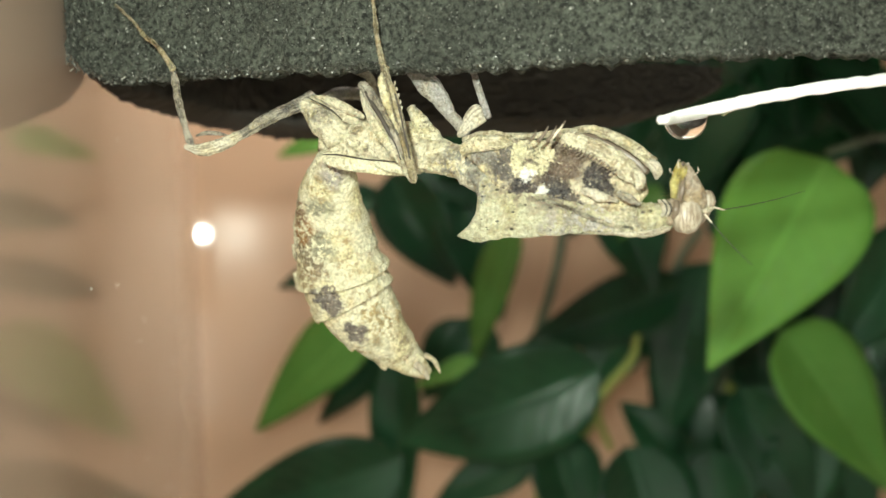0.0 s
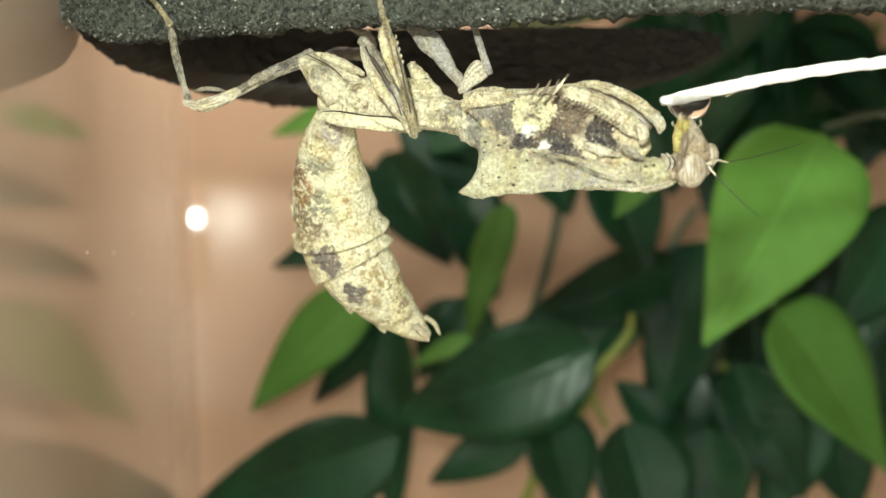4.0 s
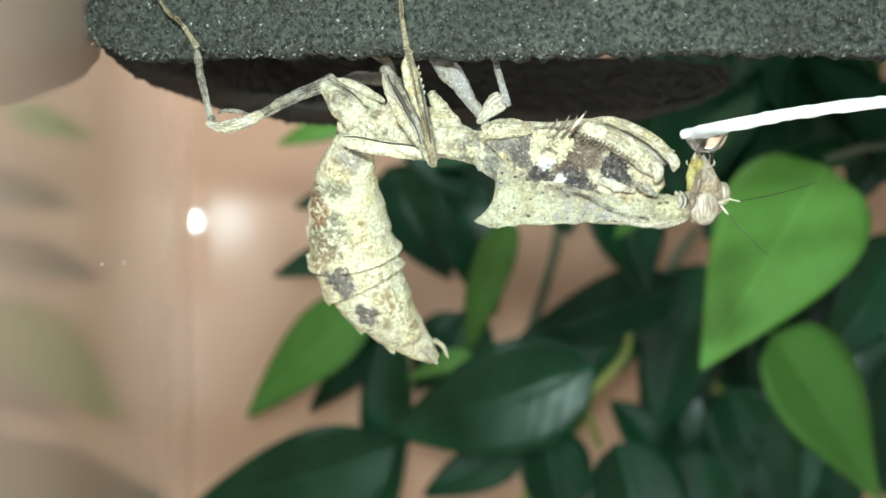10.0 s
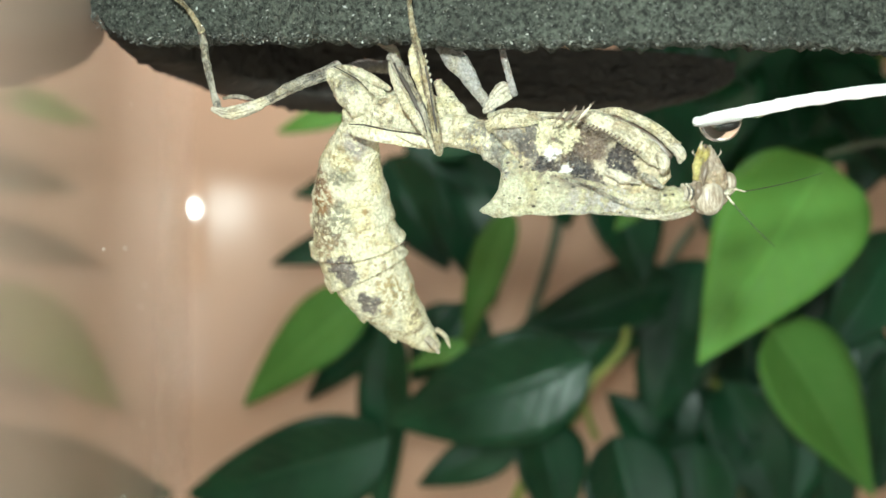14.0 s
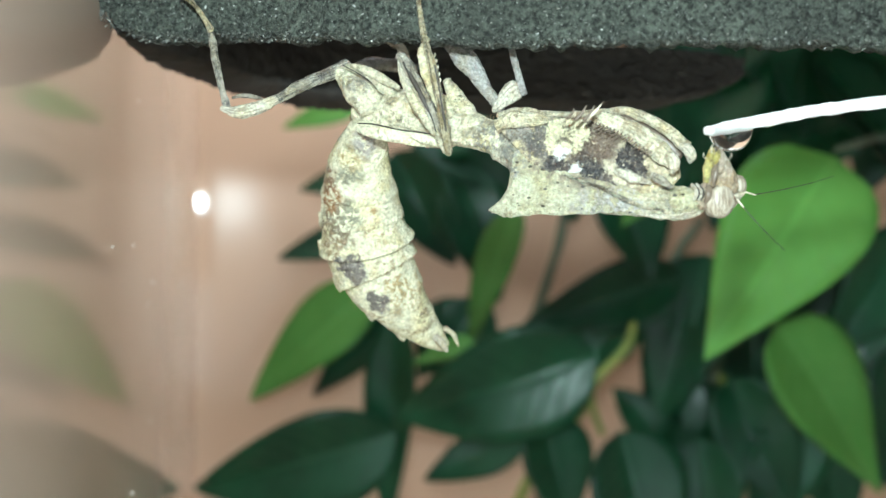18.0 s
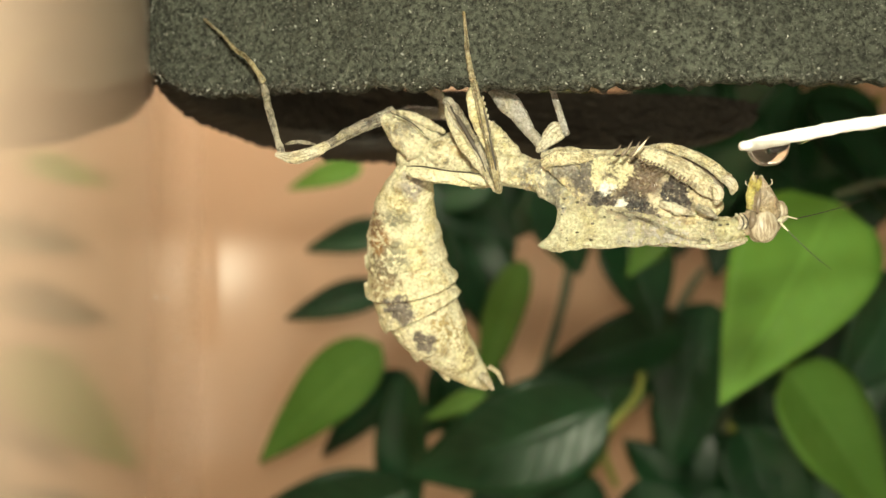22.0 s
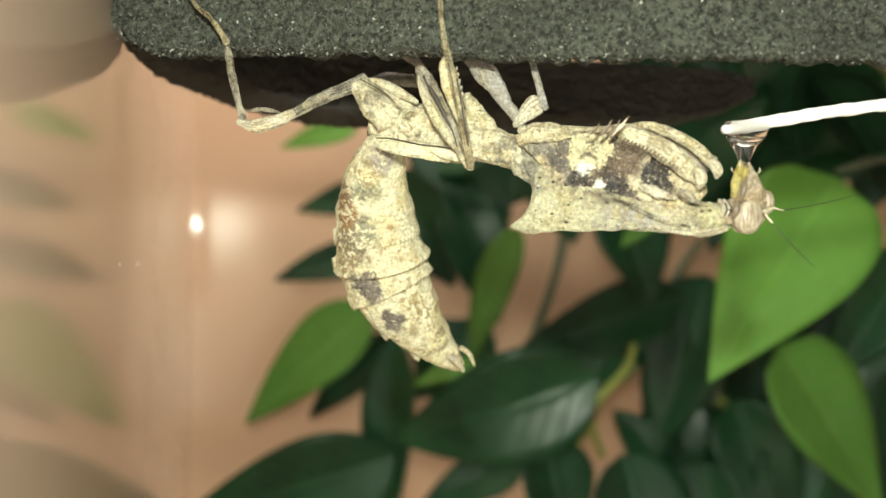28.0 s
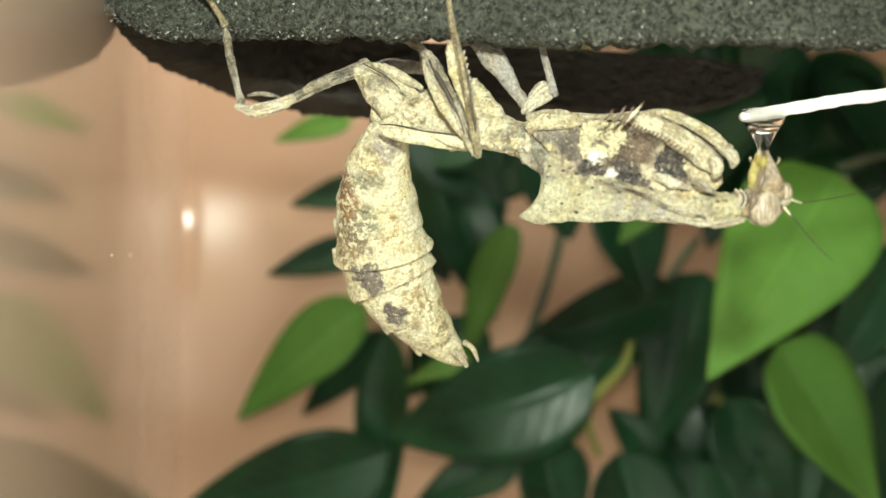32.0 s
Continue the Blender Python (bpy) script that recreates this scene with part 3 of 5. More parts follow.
# ---- the foam: a bent strip of coarse dark sponge ----
FOAM_LOW = EYE * 1000 + 12.25


def foam_lift(x, back=False):
    """How far the lower edge rises towards the bent end."""
    if back:
        return np.interp(x, (-30.6, -29.9, -28.5, -25.5, -22, -15, 14, 21, 26, 30), (5.0, 3.9, 3.2, 2.5, 1.6, 0.3, 0.2, 0.9, 2.2, 4.2))
    return np.interp(x, (-30.3, -29.6, -29.0, -28.2, -27, -25, -17.5, -8, 3), (12, 9.0, 6.6, 4.6, 3.2, 2.1, 2.0, 1.2, 0.0))


def foam_bar(points, low, high, bm, back=False, ragged=0.3):
    """A bar along rows of x, y, half width (mm) from low to high, with a torn surface."""
    rows = curve(points, 50)
    rings = []
    for i, (x, y, half) in enumerate(rows):
        a, b = rows[max(i - 1, 0)], rows[min(i + 1, len(rows) - 1)]
        ahead = Vector((b[0] - a[0], b[1] - a[1], 0)).normalized()
        side = Vector((ahead.y, -ahead.x, 0))
        if side.y > 0:
            side = -side
        foot = low + foam_lift(x, back) + (0 if back else 0.05 + 0.2 * noise.noise((x * 0.33, 3.1, 0.4)) + 0.4 * noise.noise((x * 1.1, 8.2, 0.9)))
        top = np.interp(x, (-18, -9), (high, FOAM_LOW + 6.4)) if back else high
        reach = min(18.0, top - foot - 0.6)
        faces = [(-1, top), (-1, foot + 0.5 * (top - foot)), (-1, foot + 0.25 * (top - foot)), (-1, foot + 0.8), (-0.8, foot + 0.25), (-0.3, foot), (0.3, foot), (0.75, foot + 0.1), (0.95, foot + 0.35)]
        faces += [(1, foot + 0.6 + reach * k / 62) for k in range(63)] + [(1, top)]
        ring = []
        for c, z in faces:
            p = Vector((x, y, z)) + side * c * half
            out = (side * c + Vector((0, 0, -0.8 if z < foot + 0.5 else 0))).normalized()
            bumpy = noise.noise(p * 1.1) + 0.9 * noise.noise(p * 2.3) + 0.5 * noise.noise(p * 0.35)
            ring.append(bm.verts.new((p + out * ragged * bumpy) * 0.001))
        rings.append(ring)
    sides = len(rings[0])
    for a, b in zip(rings, rings[1:]):
        for k in range(sides):
            bm.faces.new((a[k], a[(k + 1) % sides], b[(k + 1) % sides], b[k]))
    for ring in (rings[0], rings[-1]):
        bm.faces.new(ring)
    return rows


sponge = thing("foam_strip", (0, 75, FOAM_LOW), "coarse dark grey foam strip bent round on itself", "foam")
bm = bmesh.new()
front = foam_bar([(75, 68.4, 1.4), (45, 63.4, 1.4), (18, 60.4, 1.4), (5, 62, 1.4), (-8, 66.2, 1.5), (-16, 70.2, 1.6), (-22.5, 72.0, 1.7), (-27.2, 73.2, 1.8), (-28.9, 75.8, 1.5), (-29.9, 79.5, 1.3)], FOAM_LOW, 189.5, bm)
part("front_band", bm, foam, sponge)
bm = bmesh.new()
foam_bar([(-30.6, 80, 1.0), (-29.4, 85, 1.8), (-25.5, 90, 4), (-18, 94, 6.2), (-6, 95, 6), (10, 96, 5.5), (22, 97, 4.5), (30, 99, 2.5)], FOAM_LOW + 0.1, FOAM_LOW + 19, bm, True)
part("back_band", bm, foam_shade, sponge, "inner side of the strip, its shade painted brown-black")
bm = bmesh.new()
spot = random.Random(4)
for k in range(40000):
    i = spot.randrange(len(front) - 1)
    x, y, half = front[i]
    a, b = front[i], front[i + 1]
    ahead = Vector((b[0] - a[0], b[1] - a[1], 0)).normalized()
    side = Vector((ahead.y, -ahead.x, 0))
    if side.y > 0:
        side = -side
    p = Vector((x, y, FOAM_LOW + foam_lift(x) + (spot.uniform(-0.3, 0.5) if k % 6 == 0 else 0.3 + spot.uniform(0, 16)))) + side * (half + spot.uniform(-0.15, 0.3)) + ahead * spot.uniform(-0.6, 0.6)
    way = Vector((spot.gauss(0, 1), spot.gauss(0, 0.6), spot.gauss(0, 1))).normalized()
    wide = way.cross(Vector((spot.gauss(0, 1), spot.gauss(0, 1), spot.gauss(0, 1)))).normalized()
    size = 0.03 + 0.15 * spot.random() ** 3
    thin = size * spot.uniform(0.12, 0.6)
    corners = [bm.verts.new((p + way * size * u * spot.uniform(0.6, 1.2) + wide * thin * v + way.cross(wide) * spot.uniform(-0.3, 0.3) * size) * 0.001) for u, v in ((-1, -0.4), (0, -1), (1, 0), (0, 1))]
    bm.faces.new(corners)
tagged(part("fluff", bm, flake, sponge, "pale glinting fibres in the foam"), kind="stuff")


# ---- the plant ----
def leaf_mesh(length, half, bend, fold, seed, heart):
    """A pointed leaf lying along x, folded along its midrib and drooping, with some thickness (mm)."""
    rnd = random.Random(seed)
    along, across = 18, 8
    bm = bmesh.new()
    uv = bm.loops.layers.uv.new("UVMap")
    grid, flatmap = {}, {}
    wave = rnd.uniform(0, 6)
    for side in (0, 1):
        for i in range(along + 1):
            u = i / along
            w = half * (math.sin(math.pi * u ** (0.72 - 0.14 * heart)) ** (0.85 + 0.1 * heart * (u > 0.3)) if 0 < u < 1 else 0) * (1 - 0.18 * u) + 0.15
            for j in range(across + 1):
                v = 2 * j / across - 1
                z = fold * abs(v) * w * 0.55 - bend * length * u * u + 0.02 * half * math.sin(9 * u + wave) * v - side * 0.35
                p = bm.verts.new(Vector((length * u, v * w, z)) * 0.001)
                grid[side, i, j], flatmap[p] = p, (u, v)
    for side in (0, 1):
        for i in range(along):
            for j in range(across):
                bm.faces.new((grid[side, i, j], grid[side, i + 1, j], grid[side, i + 1, j + 1], grid[side, i, j + 1]))
    for i in range(along):
        for j in (0, across):
            bm.faces.new((grid[0, i, j], grid[0, i + 1, j], grid[1, i + 1, j], grid[1, i, j]))
    for face in bm.faces:
        for loop in face.loops:
            loop[uv].uv = flatmap[loop.vert]
    bmesh.ops.recalc_face_normals(bm, faces=bm.faces)
    mesh = bpy.data.meshes.new("leaf")
    bm.to_mesh(mesh)
    bm.free()
    for face in mesh.polygons:
        face.use_smooth = True
    return mesh


plant = thing("potted_foliage", (30, 205, 0), "dense leafy plant with light and dark green glossy leaves", "plant")


def leaf(base, tip, half, skin, lean=0.0, bend=0.08, fold=0.35, label="", heart=0.0):
    """A leaf from its stalk to its tip (mm), half as wide, its face turned to the open front and leaning by degrees about its length."""
    base, tip = Vector(base), Vector(tip)
    along = tip - base
    mesh = leaf_mesh(along.length, half, bend, fold, round(base.x * 7 + tip.z * 3), heart)
    mesh.materials.append(skin)
    ob = new("leaf", mesh)
    x = along.normalized()
    y = Vector((0, -1, 0.25)).cross(x).normalized()
    z = x.cross(y)
    turn = Matrix((x, y, z)).transposed().to_4x4() @ pose(0, 0, 0, lean, 0, 0) @ pose(0, 0, 0, 0, -math.degrees(math.atan(bend)), 0)
    ob.parent = plant
    ob.matrix_basis = Matrix.Translation(base * 0.001 - plant.location) @ turn
    return tagged(ob, label)


LIGHT = [  # stalk, tip, half width, lean
    ((66.2, 154.26, 133.6), (44.75, 154.65, 98.5), 12.6, 8), ((67.46, 181.36, 102.26), (88.92, 181.19, 68.13), 11.8, -14),
    ((-15.87, 205.39, 107.38), (-42.99, 203.81, 81.6), 9.0, 20), ((15.67, 192.93, 125.5), (5.6, 191.14, 96.09), 5.6, 38),
    ((6.3, 185.14, 97.74), (-6.37, 185.31, 92.72), 2.6, 30), ((-20.15, 213.32, 149.37), (-37.79, 213.56, 144.15), 4.2, 20),
    ((46.79, 192.52, 132.48), (37.48, 190.67, 121.63), 3.6, 15), ((87.42, 199.91, 167.41), (81.16, 199.97, 173.75), 3.0, 0)]
for k, (base, tip, half, lean) in enumerate(LIGHT):
    leaf(base, tip, half, leaf_light if k in (0, 5) else leaf_mid, lean, label="fresh light green leaf" if k < 4 else "", heart=1.0 if k < 2 else 0.4)
DARK = [
    ((97.5, 207.4, 116.5), (84.0, 206.9, 92.0), 9.5, 8), ((58.5, 209.6, 87.0), (50.5, 209.2, 60.0), 7.0, -6), ((54.0, 210.6, 98.0), (48.5, 210.2, 76.0), 5.0, 6),
    ((29.6, 174.8, 96.6), (-9.5, 181.2, 82.4), 12.0, -18), ((53.06, 200.51, 110.95), (18.35, 200.98, 99.84), 8.5, -20),
    ((-9.81, 193.41, 76.6), (-52.83, 193.99, 64.17), 12.0, -25), ((32.6, 166.85, 83.2), (38.5, 164.5, 57.5), 10.5, -14),
    ((59.96, 204.41, 115.89), (49.44, 204.66, 77.42), 11.0, 10), ((99.33, 191.9, 121.86), (83.44, 192.18, 95.35), 9.5, -10),
    ((-11.27, 207.24, 138.36), (2.83, 207.14, 112.33), 9.0, 15), ((-14.22, 211.33, 119.58), (-38.1, 209.65, 113.31), 5.0, 15),
    ((-12.81, 211.27, 133.45), (-33.45, 211.55, 129.35), 4.6, 10), ((-9.97, 201.34, 101.28), (-11.53, 201.5, 54.69), 6.5, 20),
    ((36.69, 196.65, 134.67), (45.17, 196.61, 109.93), 9.5, -10), ((65.39, 202.19, 164.22), (53.08, 202.46, 128.68), 12.0, 10),
    ((100.95, 201.77, 156.36), (65.83, 204.29, 131.26), 12.5, 15), ((80.67, 196.02, 159.08), (99.22, 193.86, 132.9), 10.0, -15),
    ((64.25, 200.44, 88.21), (78.37, 198.35, 58.5), 10.0, 15), ((19.03, 203.05, 74.21), (-3.67, 203.37, 63.92), 6.0, 15),
    ((-9.64, 209.33, 100.56), (-29.79, 209.65, 81.7), 5.5, 20), ((2.99, 208.07, 134.45), (13.22, 208.03, 104.41), 9.0, -10),
    ((23.79, 206.77, 145.92), (30.12, 206.77, 122.53), 9.0, 10), ((71.57, 206.27, 114.49), (71.34, 206.38, 78.18), 10.5, 0),
    ((82.21, 204.24, 81.07), (69.77, 202.48, 53.53), 11.0, -20), ((96.14, 205.99, 103.96), (89.44, 206.18, 68.98), 11.0, 10),
    ((21.42, 191, 81.63), (26.95, 189, 58.29), 8.5, -15), ((9.16, 205.08, 104.65), (-1.25, 205.28, 84.17), 8.0, 10),
    ((52.33, 206.41, 147.03), (36.62, 206.68, 125.09), 9.0, 0), ((104.38, 201.91, 96.56), (100.36, 202.06, 63.51), 9.0, 0),
    ((45.36, 208.63, 102.83), (28.89, 208.89, 85.91), 7.0, 10), ((50.91, 212.58, 98.48), (63.44, 210.51, 69.51), 9.5, 0), ((73.9, 213.31, 92.88), (55.05, 213.58, 79.59), 8.0, 0), ((68.28, 212.34, 103.71), (61.46, 212.5, 79.73), 9.0, 5),
    ((71.71, 196.05, 177.72), (56.67, 200.64, 150.42), 10.0, 8), ((64.03, 200.44, 176.67), (78.7, 202.17, 144.79), 11.0, -8), ((92.46, 200.13, 165.21), (81.19, 202.36, 140.79), 10.0, 10),
    ((101.08, 202.35, 157.52), (94.86, 204.69, 128.72), 9.0, 0), ((5.58, 213.13, 104.11), (-5.21, 213.32, 85.5), 7.0, 5), ((93.51, 212.08, 84.87), (82.69, 212.29, 60.65), 10.0, 10),
    ((56.09, 194.58, 75.73), (57.77, 192.63, 51.97), 9.0, 10), ((9.64, 208.95, 147.57), (-7.44, 209.19, 138.52), 8.0, 0), ((78.76, 207.02, 165.24), (66.84, 207.27, 134.04), 8.0, 5), ((68.3, 208, 147.2), (62.1, 208, 121.3), 7.5, 5), ((58, 209, 148.5), (54.1, 209, 126.5), 7.0, -5), ((61.16, 206, 163.29), (45.84, 206, 142.42), 9.5, 5), ((54, 210, 166), (36.73, 210, 144.88), 9.0, -5), ((53.78, 211.32, 171.6), (56.27, 211.36, 146.35), 8.5, 0), ((50.69, 204.66, 72.28), (39.21, 204.77, 84.94), 6.0, 10),
    ((-6.43, 209.72, 148.96), (16, 209.32, 128.42), 9.5, 5), ((26.58, 211.84, 149.85), (4.42, 212.62, 128.39), 9.5, -5), ((88.59, 210.18, 74.64), (95.05, 210.17, 50.81), 8.0, 5), ((102.48, 213.97, 84.49), (90.19, 214.21, 57.64), 9.0, 0)]
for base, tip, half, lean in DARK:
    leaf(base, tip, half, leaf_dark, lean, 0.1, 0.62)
leaf((46.08, 195.24, 175.44), (13.2, 197.58, 161.37), 9.0, leaf_olive, 10, label="olive brown leaf")


def stem(points, skin, label=""):
    part("stem", loft(points, 8, 4, 0.15, flat=1.0), skin, plant, label)


stem([(41.78, 196.69, 100.57, 0.74), (39.72, 194.73, 95.39, 0.98), (33.81, 192.82, 89.62, 0.97), (31.68, 191.86, 84.98, 0.84), (34.09, 190.85, 77.36, 0.72)], stem_green, "yellow green stem")
stem([(32.09, 192.86, 84.19, 0.73), (26.77, 194.95, 77.14, 0.98), (21.47, 197.03, 70.58, 1.11), (16.65, 199.13, 58.89, 1.25)], stem_green, "yellow green stem")
stem([(28.35, 207.77, 127.12, 1.04), (27, 207.82, 118.66, 1.17), (23.93, 207.89, 108.25, 1.17), (20.74, 207.96, 97.85, 1.17), (17.62, 208.06, 78.32, 1.3)], stem_grey)
stem([(59.9, 208.39, 123.68, 0.92), (55.27, 208.47, 117.17, 1.05), (51.56, 208.54, 109.34, 1.18), (50.54, 208.6, 93.63, 1.18), (48.36, 208.73, 59.6, 1.31)], stem_grey)
stem([(100.97, 203.75, 163.15, 1.03), (98.09, 203.81, 155.46, 1.16), (99.96, 203.81, 146.46, 1.16), (104.38, 203.8, 133.59, 1.16)], stem_green)
stem([(61.97, 204.47, 88.9, 0.9), (66.82, 204.42, 84.38, 1.03), (72.2, 203.37, 78.76, 1.02), (76.56, 203.37, 60.84, 1.15)], stem_green)
stem([(67.79, 184.35, 102.45, 0.7), (65.86, 190.37, 105.29, 0.72), (63.67, 198.41, 100.99, 0.75), (61.7, 204.48, 86.34, 0.9)], stem_grey)
stem([(67.01, 155.26, 134.98, 0.59), (82.69, 168.05, 138.54, 0.64), (97.03, 182.88, 135.57, 0.81), (104.58, 192.9, 99.96, 1.09)], stem_grey)
trunk_foot = Vector((30, 215, 0))
stem([(*(17.62, 208.06, 78.32), 1.3, 1.3), (26, 212, 50, 1.8, 1.8), (*trunk_foot, 2.4, 2.4)], stem_grey, "main grey green stalk")


# ---- the insect ----
mantis = thing("mantis", BASE, "mottled cream and brown leaf mantis hanging from the foam", "mantis")

# abdomen: overlapping rings along one bent line
SPINE = curve([(-7.75, 68.72, 127.37, 1.47), (-8.52, 70.73, 125.11, 2.36), (-8.66, 72.24, 122.64, 3), (-8.42, 73.24, 120.14, 3.33), (-7.95, 74.24, 117.9, 3.42), (-6.9, 74.74, 115.68, 3.06), (-5.47, 75.43, 113.68, 2.45), (-4.12, 76.22, 112.13, 1.82), (-2.7, 76.7, 110.77, 1.2), (-1.68, 77.19, 109.88, 0.58)], 6)
CUTS = [0, 7, 12, 17, 22, 28, 35, 43, len(SPINE) - 1]
for k, (a, b) in enumerate(zip(CUTS, CUTS[1:])):
    rows = [list(r) for r in SPINE[a:b + 1]]
    flare = [(1 + (0.02, 0.03, 0.05, 0.15, 0.14, 0.06, 0.05, 0.0)[k] * (i / (len(rows) - 1)) ** 2) for i in range(len(rows))]
    rows = [(*r[:3], r[3] * f, r[3] * f * 0.8) for r, f in zip(rows, flare)]
    end = rows[-1]
    ahead = (Vector(rows[-1][:3]) - Vector(rows[-2][:3])).normalized()
    rows.append((*(Vector(end[:3]) + ahead * 0.16), end[3] * 0.86, end[4] * 0.86))
    seg = part("abdomen_ring", loft(rows, 54, 5, 0.09, 600), skin_belly, mantis, "cream abdomen ring with grey blotches" if k in (4, 5) else "")
    if 1 < k < 7:
        wide = ahead.cross(Vector((0, 1, 0))).normalized()
        if wide.x > 0:
            wide = -wide
        root = Vector(end[:3]) + wide * end[3] * 0.86
        part("lobe", loft([(*(root - ahead * 0.9), 0.5, 0.25), (*(root + wide * 0.28), 0.3, 0.2), (*(root + wide * 0.42 + ahead * 0.32), 0.06, 0.06)], 8, 3), skin_belly, seg)
for pts in ([(-1.67, 75.19, 111.59, 0.24), (-0.96, 75.18, 111.11, 0.21), (-0.68, 75.18, 110.54, 0.17), (-0.49, 75.18, 110.07, 0.07)], [(-2.43, 74.7, 110.94, 0.33), (-1.77, 74.19, 110.29, 0.28), (-1.45, 74.19, 109.73, 0.14)]):
    part("cercus", loft(pts, 8, 4), skin_knob, mantis, "short pale tail feeler")

# thorax and the pads along its side
part("thorax", loft([(-8.75, 70.23, 128.35, 1.24), (-7.2, 69.71, 128.67, 1.76), (-4.96, 68.68, 128.48, 2.04), (-2.78, 67.65, 128, 1.96), (-0.67, 66.63, 127.27, 1.52), (0.99, 66.11, 126.78, 1.21), (2.39, 65.09, 126.33, 1.32)], 52, 12, 0.3, 480), skin_chest, mantis)
part("wing_pad", loft([(-8.38, 66.42, 127.07, 0.25, 0.17), (-6.9, 65.61, 126.76, 0.54, 0.25), (-5.21, 64.99, 126.52, 0.57, 0.25), (-3.57, 64.77, 126.2, 0.53, 0.25), (-2.34, 64.95, 125.89, 0.29, 0.16)], 16, 5, 0.08, 800), skin_belly, mantis, "cream pad along the thorax")
part("wing_pad", loft([(-4.79, 64.68, 126.65, 0.2, 0.16), (-3.55, 64.17, 126.26, 0.36, 0.2), (-2.54, 64.15, 125.85, 0.24, 0.16)], 14, 5, 0.06, 800), skin_belly, mantis)

# prothorax: core, leafy lobe, neck
part("prothorax", loft([(1.39, 65.7, 126.73, 1.2, 0.83), (3.37, 64.58, 125.7, 1.8, 0.74), (5.73, 63.86, 124.2, 2.18, 0.65), (8.46, 63.22, 123.14, 1.92, 0.64), (11.09, 62.39, 122.36, 1.5, 0.67), (13.22, 61.37, 121.83, 1.17, 0.7), (14.81, 60.75, 121.8, 0.92, 0.69)], 52, 14, 0.32, 520), skin_core, mantis, "mottled grey prothorax")
part("leafy_lobe", loft([(1.19, 63.92, 121.16, 0.08, 0.08), (1.51, 63.92, 121.24, 0.28, 0.12), (1.91, 63.81, 121.36, 0.52, 0.16), (2.24, 63.81, 121.52, 0.77, 0.2), (2.47, 63.7, 121.75, 1.05, 0.24), (2.68, 63.7, 122.31, 1.61, 0.28), (2.88, 63.6, 122.95, 2.25, 0.32), (3.67, 63.49, 123.1, 2.37, 0.36), (5.25, 63.17, 122.99, 2.16, 0.4), (7.58, 62.74, 122.56, 1.59, 0.48), (9.87, 62.21, 122.13, 1.14, 0.47), (12.1, 61.58, 121.65, 0.9, 0.39), (13.7, 60.96, 121.2, 0.66, 0.31), (15, 60.75, 121.18, 0.35, 0.23), (15.54, 60.74, 121.26, 0.15, 0.15)], 60, 9, 0.13, 640, upright=True), skin_lobe, mantis, "pale leaf-like lobe with dark dots")
part("neck", loft([(13.51, 60.97, 121.66, 0.93), (14.43, 60.75, 121.96, 0.96), (15.14, 60.54, 122.25, 0.77), (15.77, 60.43, 122.47, 0.84)], 36, 12, 0.2, 800), skin_lobe, mantis)
# folded forelegs
part("fore_femur", loft([(1.81, 64.1, 127.45, 0.41, 0.32), (2.91, 63.68, 127.07, 0.97, 0.36), (4.48, 63.27, 126.29, 1.68, 0.36), (6.43, 62.94, 125.53, 2.19, 0.36), (8.75, 62.52, 124.84, 2.45, 0.36), (10.83, 61.99, 124.39, 2.24, 0.35), (12.48, 61.47, 123.95, 1.64, 0.35), (13.77, 61.16, 123.61, 0.7, 0.27)], 64, 15, 0.27, 600), skin_arm, mantis, "dark brown fore femur with white patches")
part("fore_coxa", loft([(1.7, 63.7, 127.15, 0.44, 0.32), (2.67, 63.08, 127.51, 0.6, 0.32), (4.05, 62.87, 127.52, 0.48, 0.32), (5.16, 62.85, 127.47, 0.16, 0.16)], 16, 6, 0.12, 900), skin_shin, mantis, "mottled cream coxa at the shoulder")
shin = part("fore_tibia", loft([(8.32, 62.07, 127.63, 0.27, 0.23), (9.03, 61.45, 127.29, 0.53, 0.27), (10.46, 61.02, 126.69, 0.68, 0.3), (11.86, 60.69, 125.73, 0.75, 0.3), (12.86, 60.48, 124.86, 0.67, 0.3), (13.4, 60.37, 124.34, 0.45, 0.3)], 36, 12, 0.16, 900), skin_shin, mantis, "tan fore tibia with a comb of spines")
part("fore_tibia", loft([(1.86, 65.64, 128.09, 0.24), (3.51, 65.29, 128.48, 0.28), (5.08, 64.95, 128.21, 0.24), (7.45, 64.69, 128.18, 0.24), (9.29, 63.94, 128.22, 0.28), (10.64, 63, 128.23, 0.31), (12.23, 62.07, 127.43, 0.38), (13.6, 61.44, 126.42, 0.42), (14.53, 61.32, 125.58, 0.42)], 16, 6, 0.1, 900), skin_shin, mantis)
# dark body behind the gap: groove shade and a dark pigment line in one colour
part("fore_femur", loft([(9.01, 64.45, 128.13, 0.32), (10.75, 63.41, 127.62, 0.47), (12.44, 62.77, 126.71, 0.54), (13.81, 62.34, 125.6, 0.46), (14.26, 62.14, 125, 0.31)], 14, 6, 0.1, 900), horn, mantis, "dark strip for the shaded, dark-lined groove of the foreleg")
part("knob", loft([(12.82, 59.98, 124.89, 0.3), (13.11, 59.67, 124.64, 0.41), (13.22, 59.67, 124.2, 0.41), (13.18, 59.98, 123.71, 0.19)], 14, 5, 0.08), skin_knob, mantis, "white knob of the foreleg")
part("knob", loft([(14.02, 60.94, 125.68, 0.3), (14.42, 60.73, 125.36, 0.38), (14.65, 60.73, 124.92, 0.34), (14.61, 60.93, 124.48, 0.15)], 14, 5, 0.08), skin_knob, mantis)
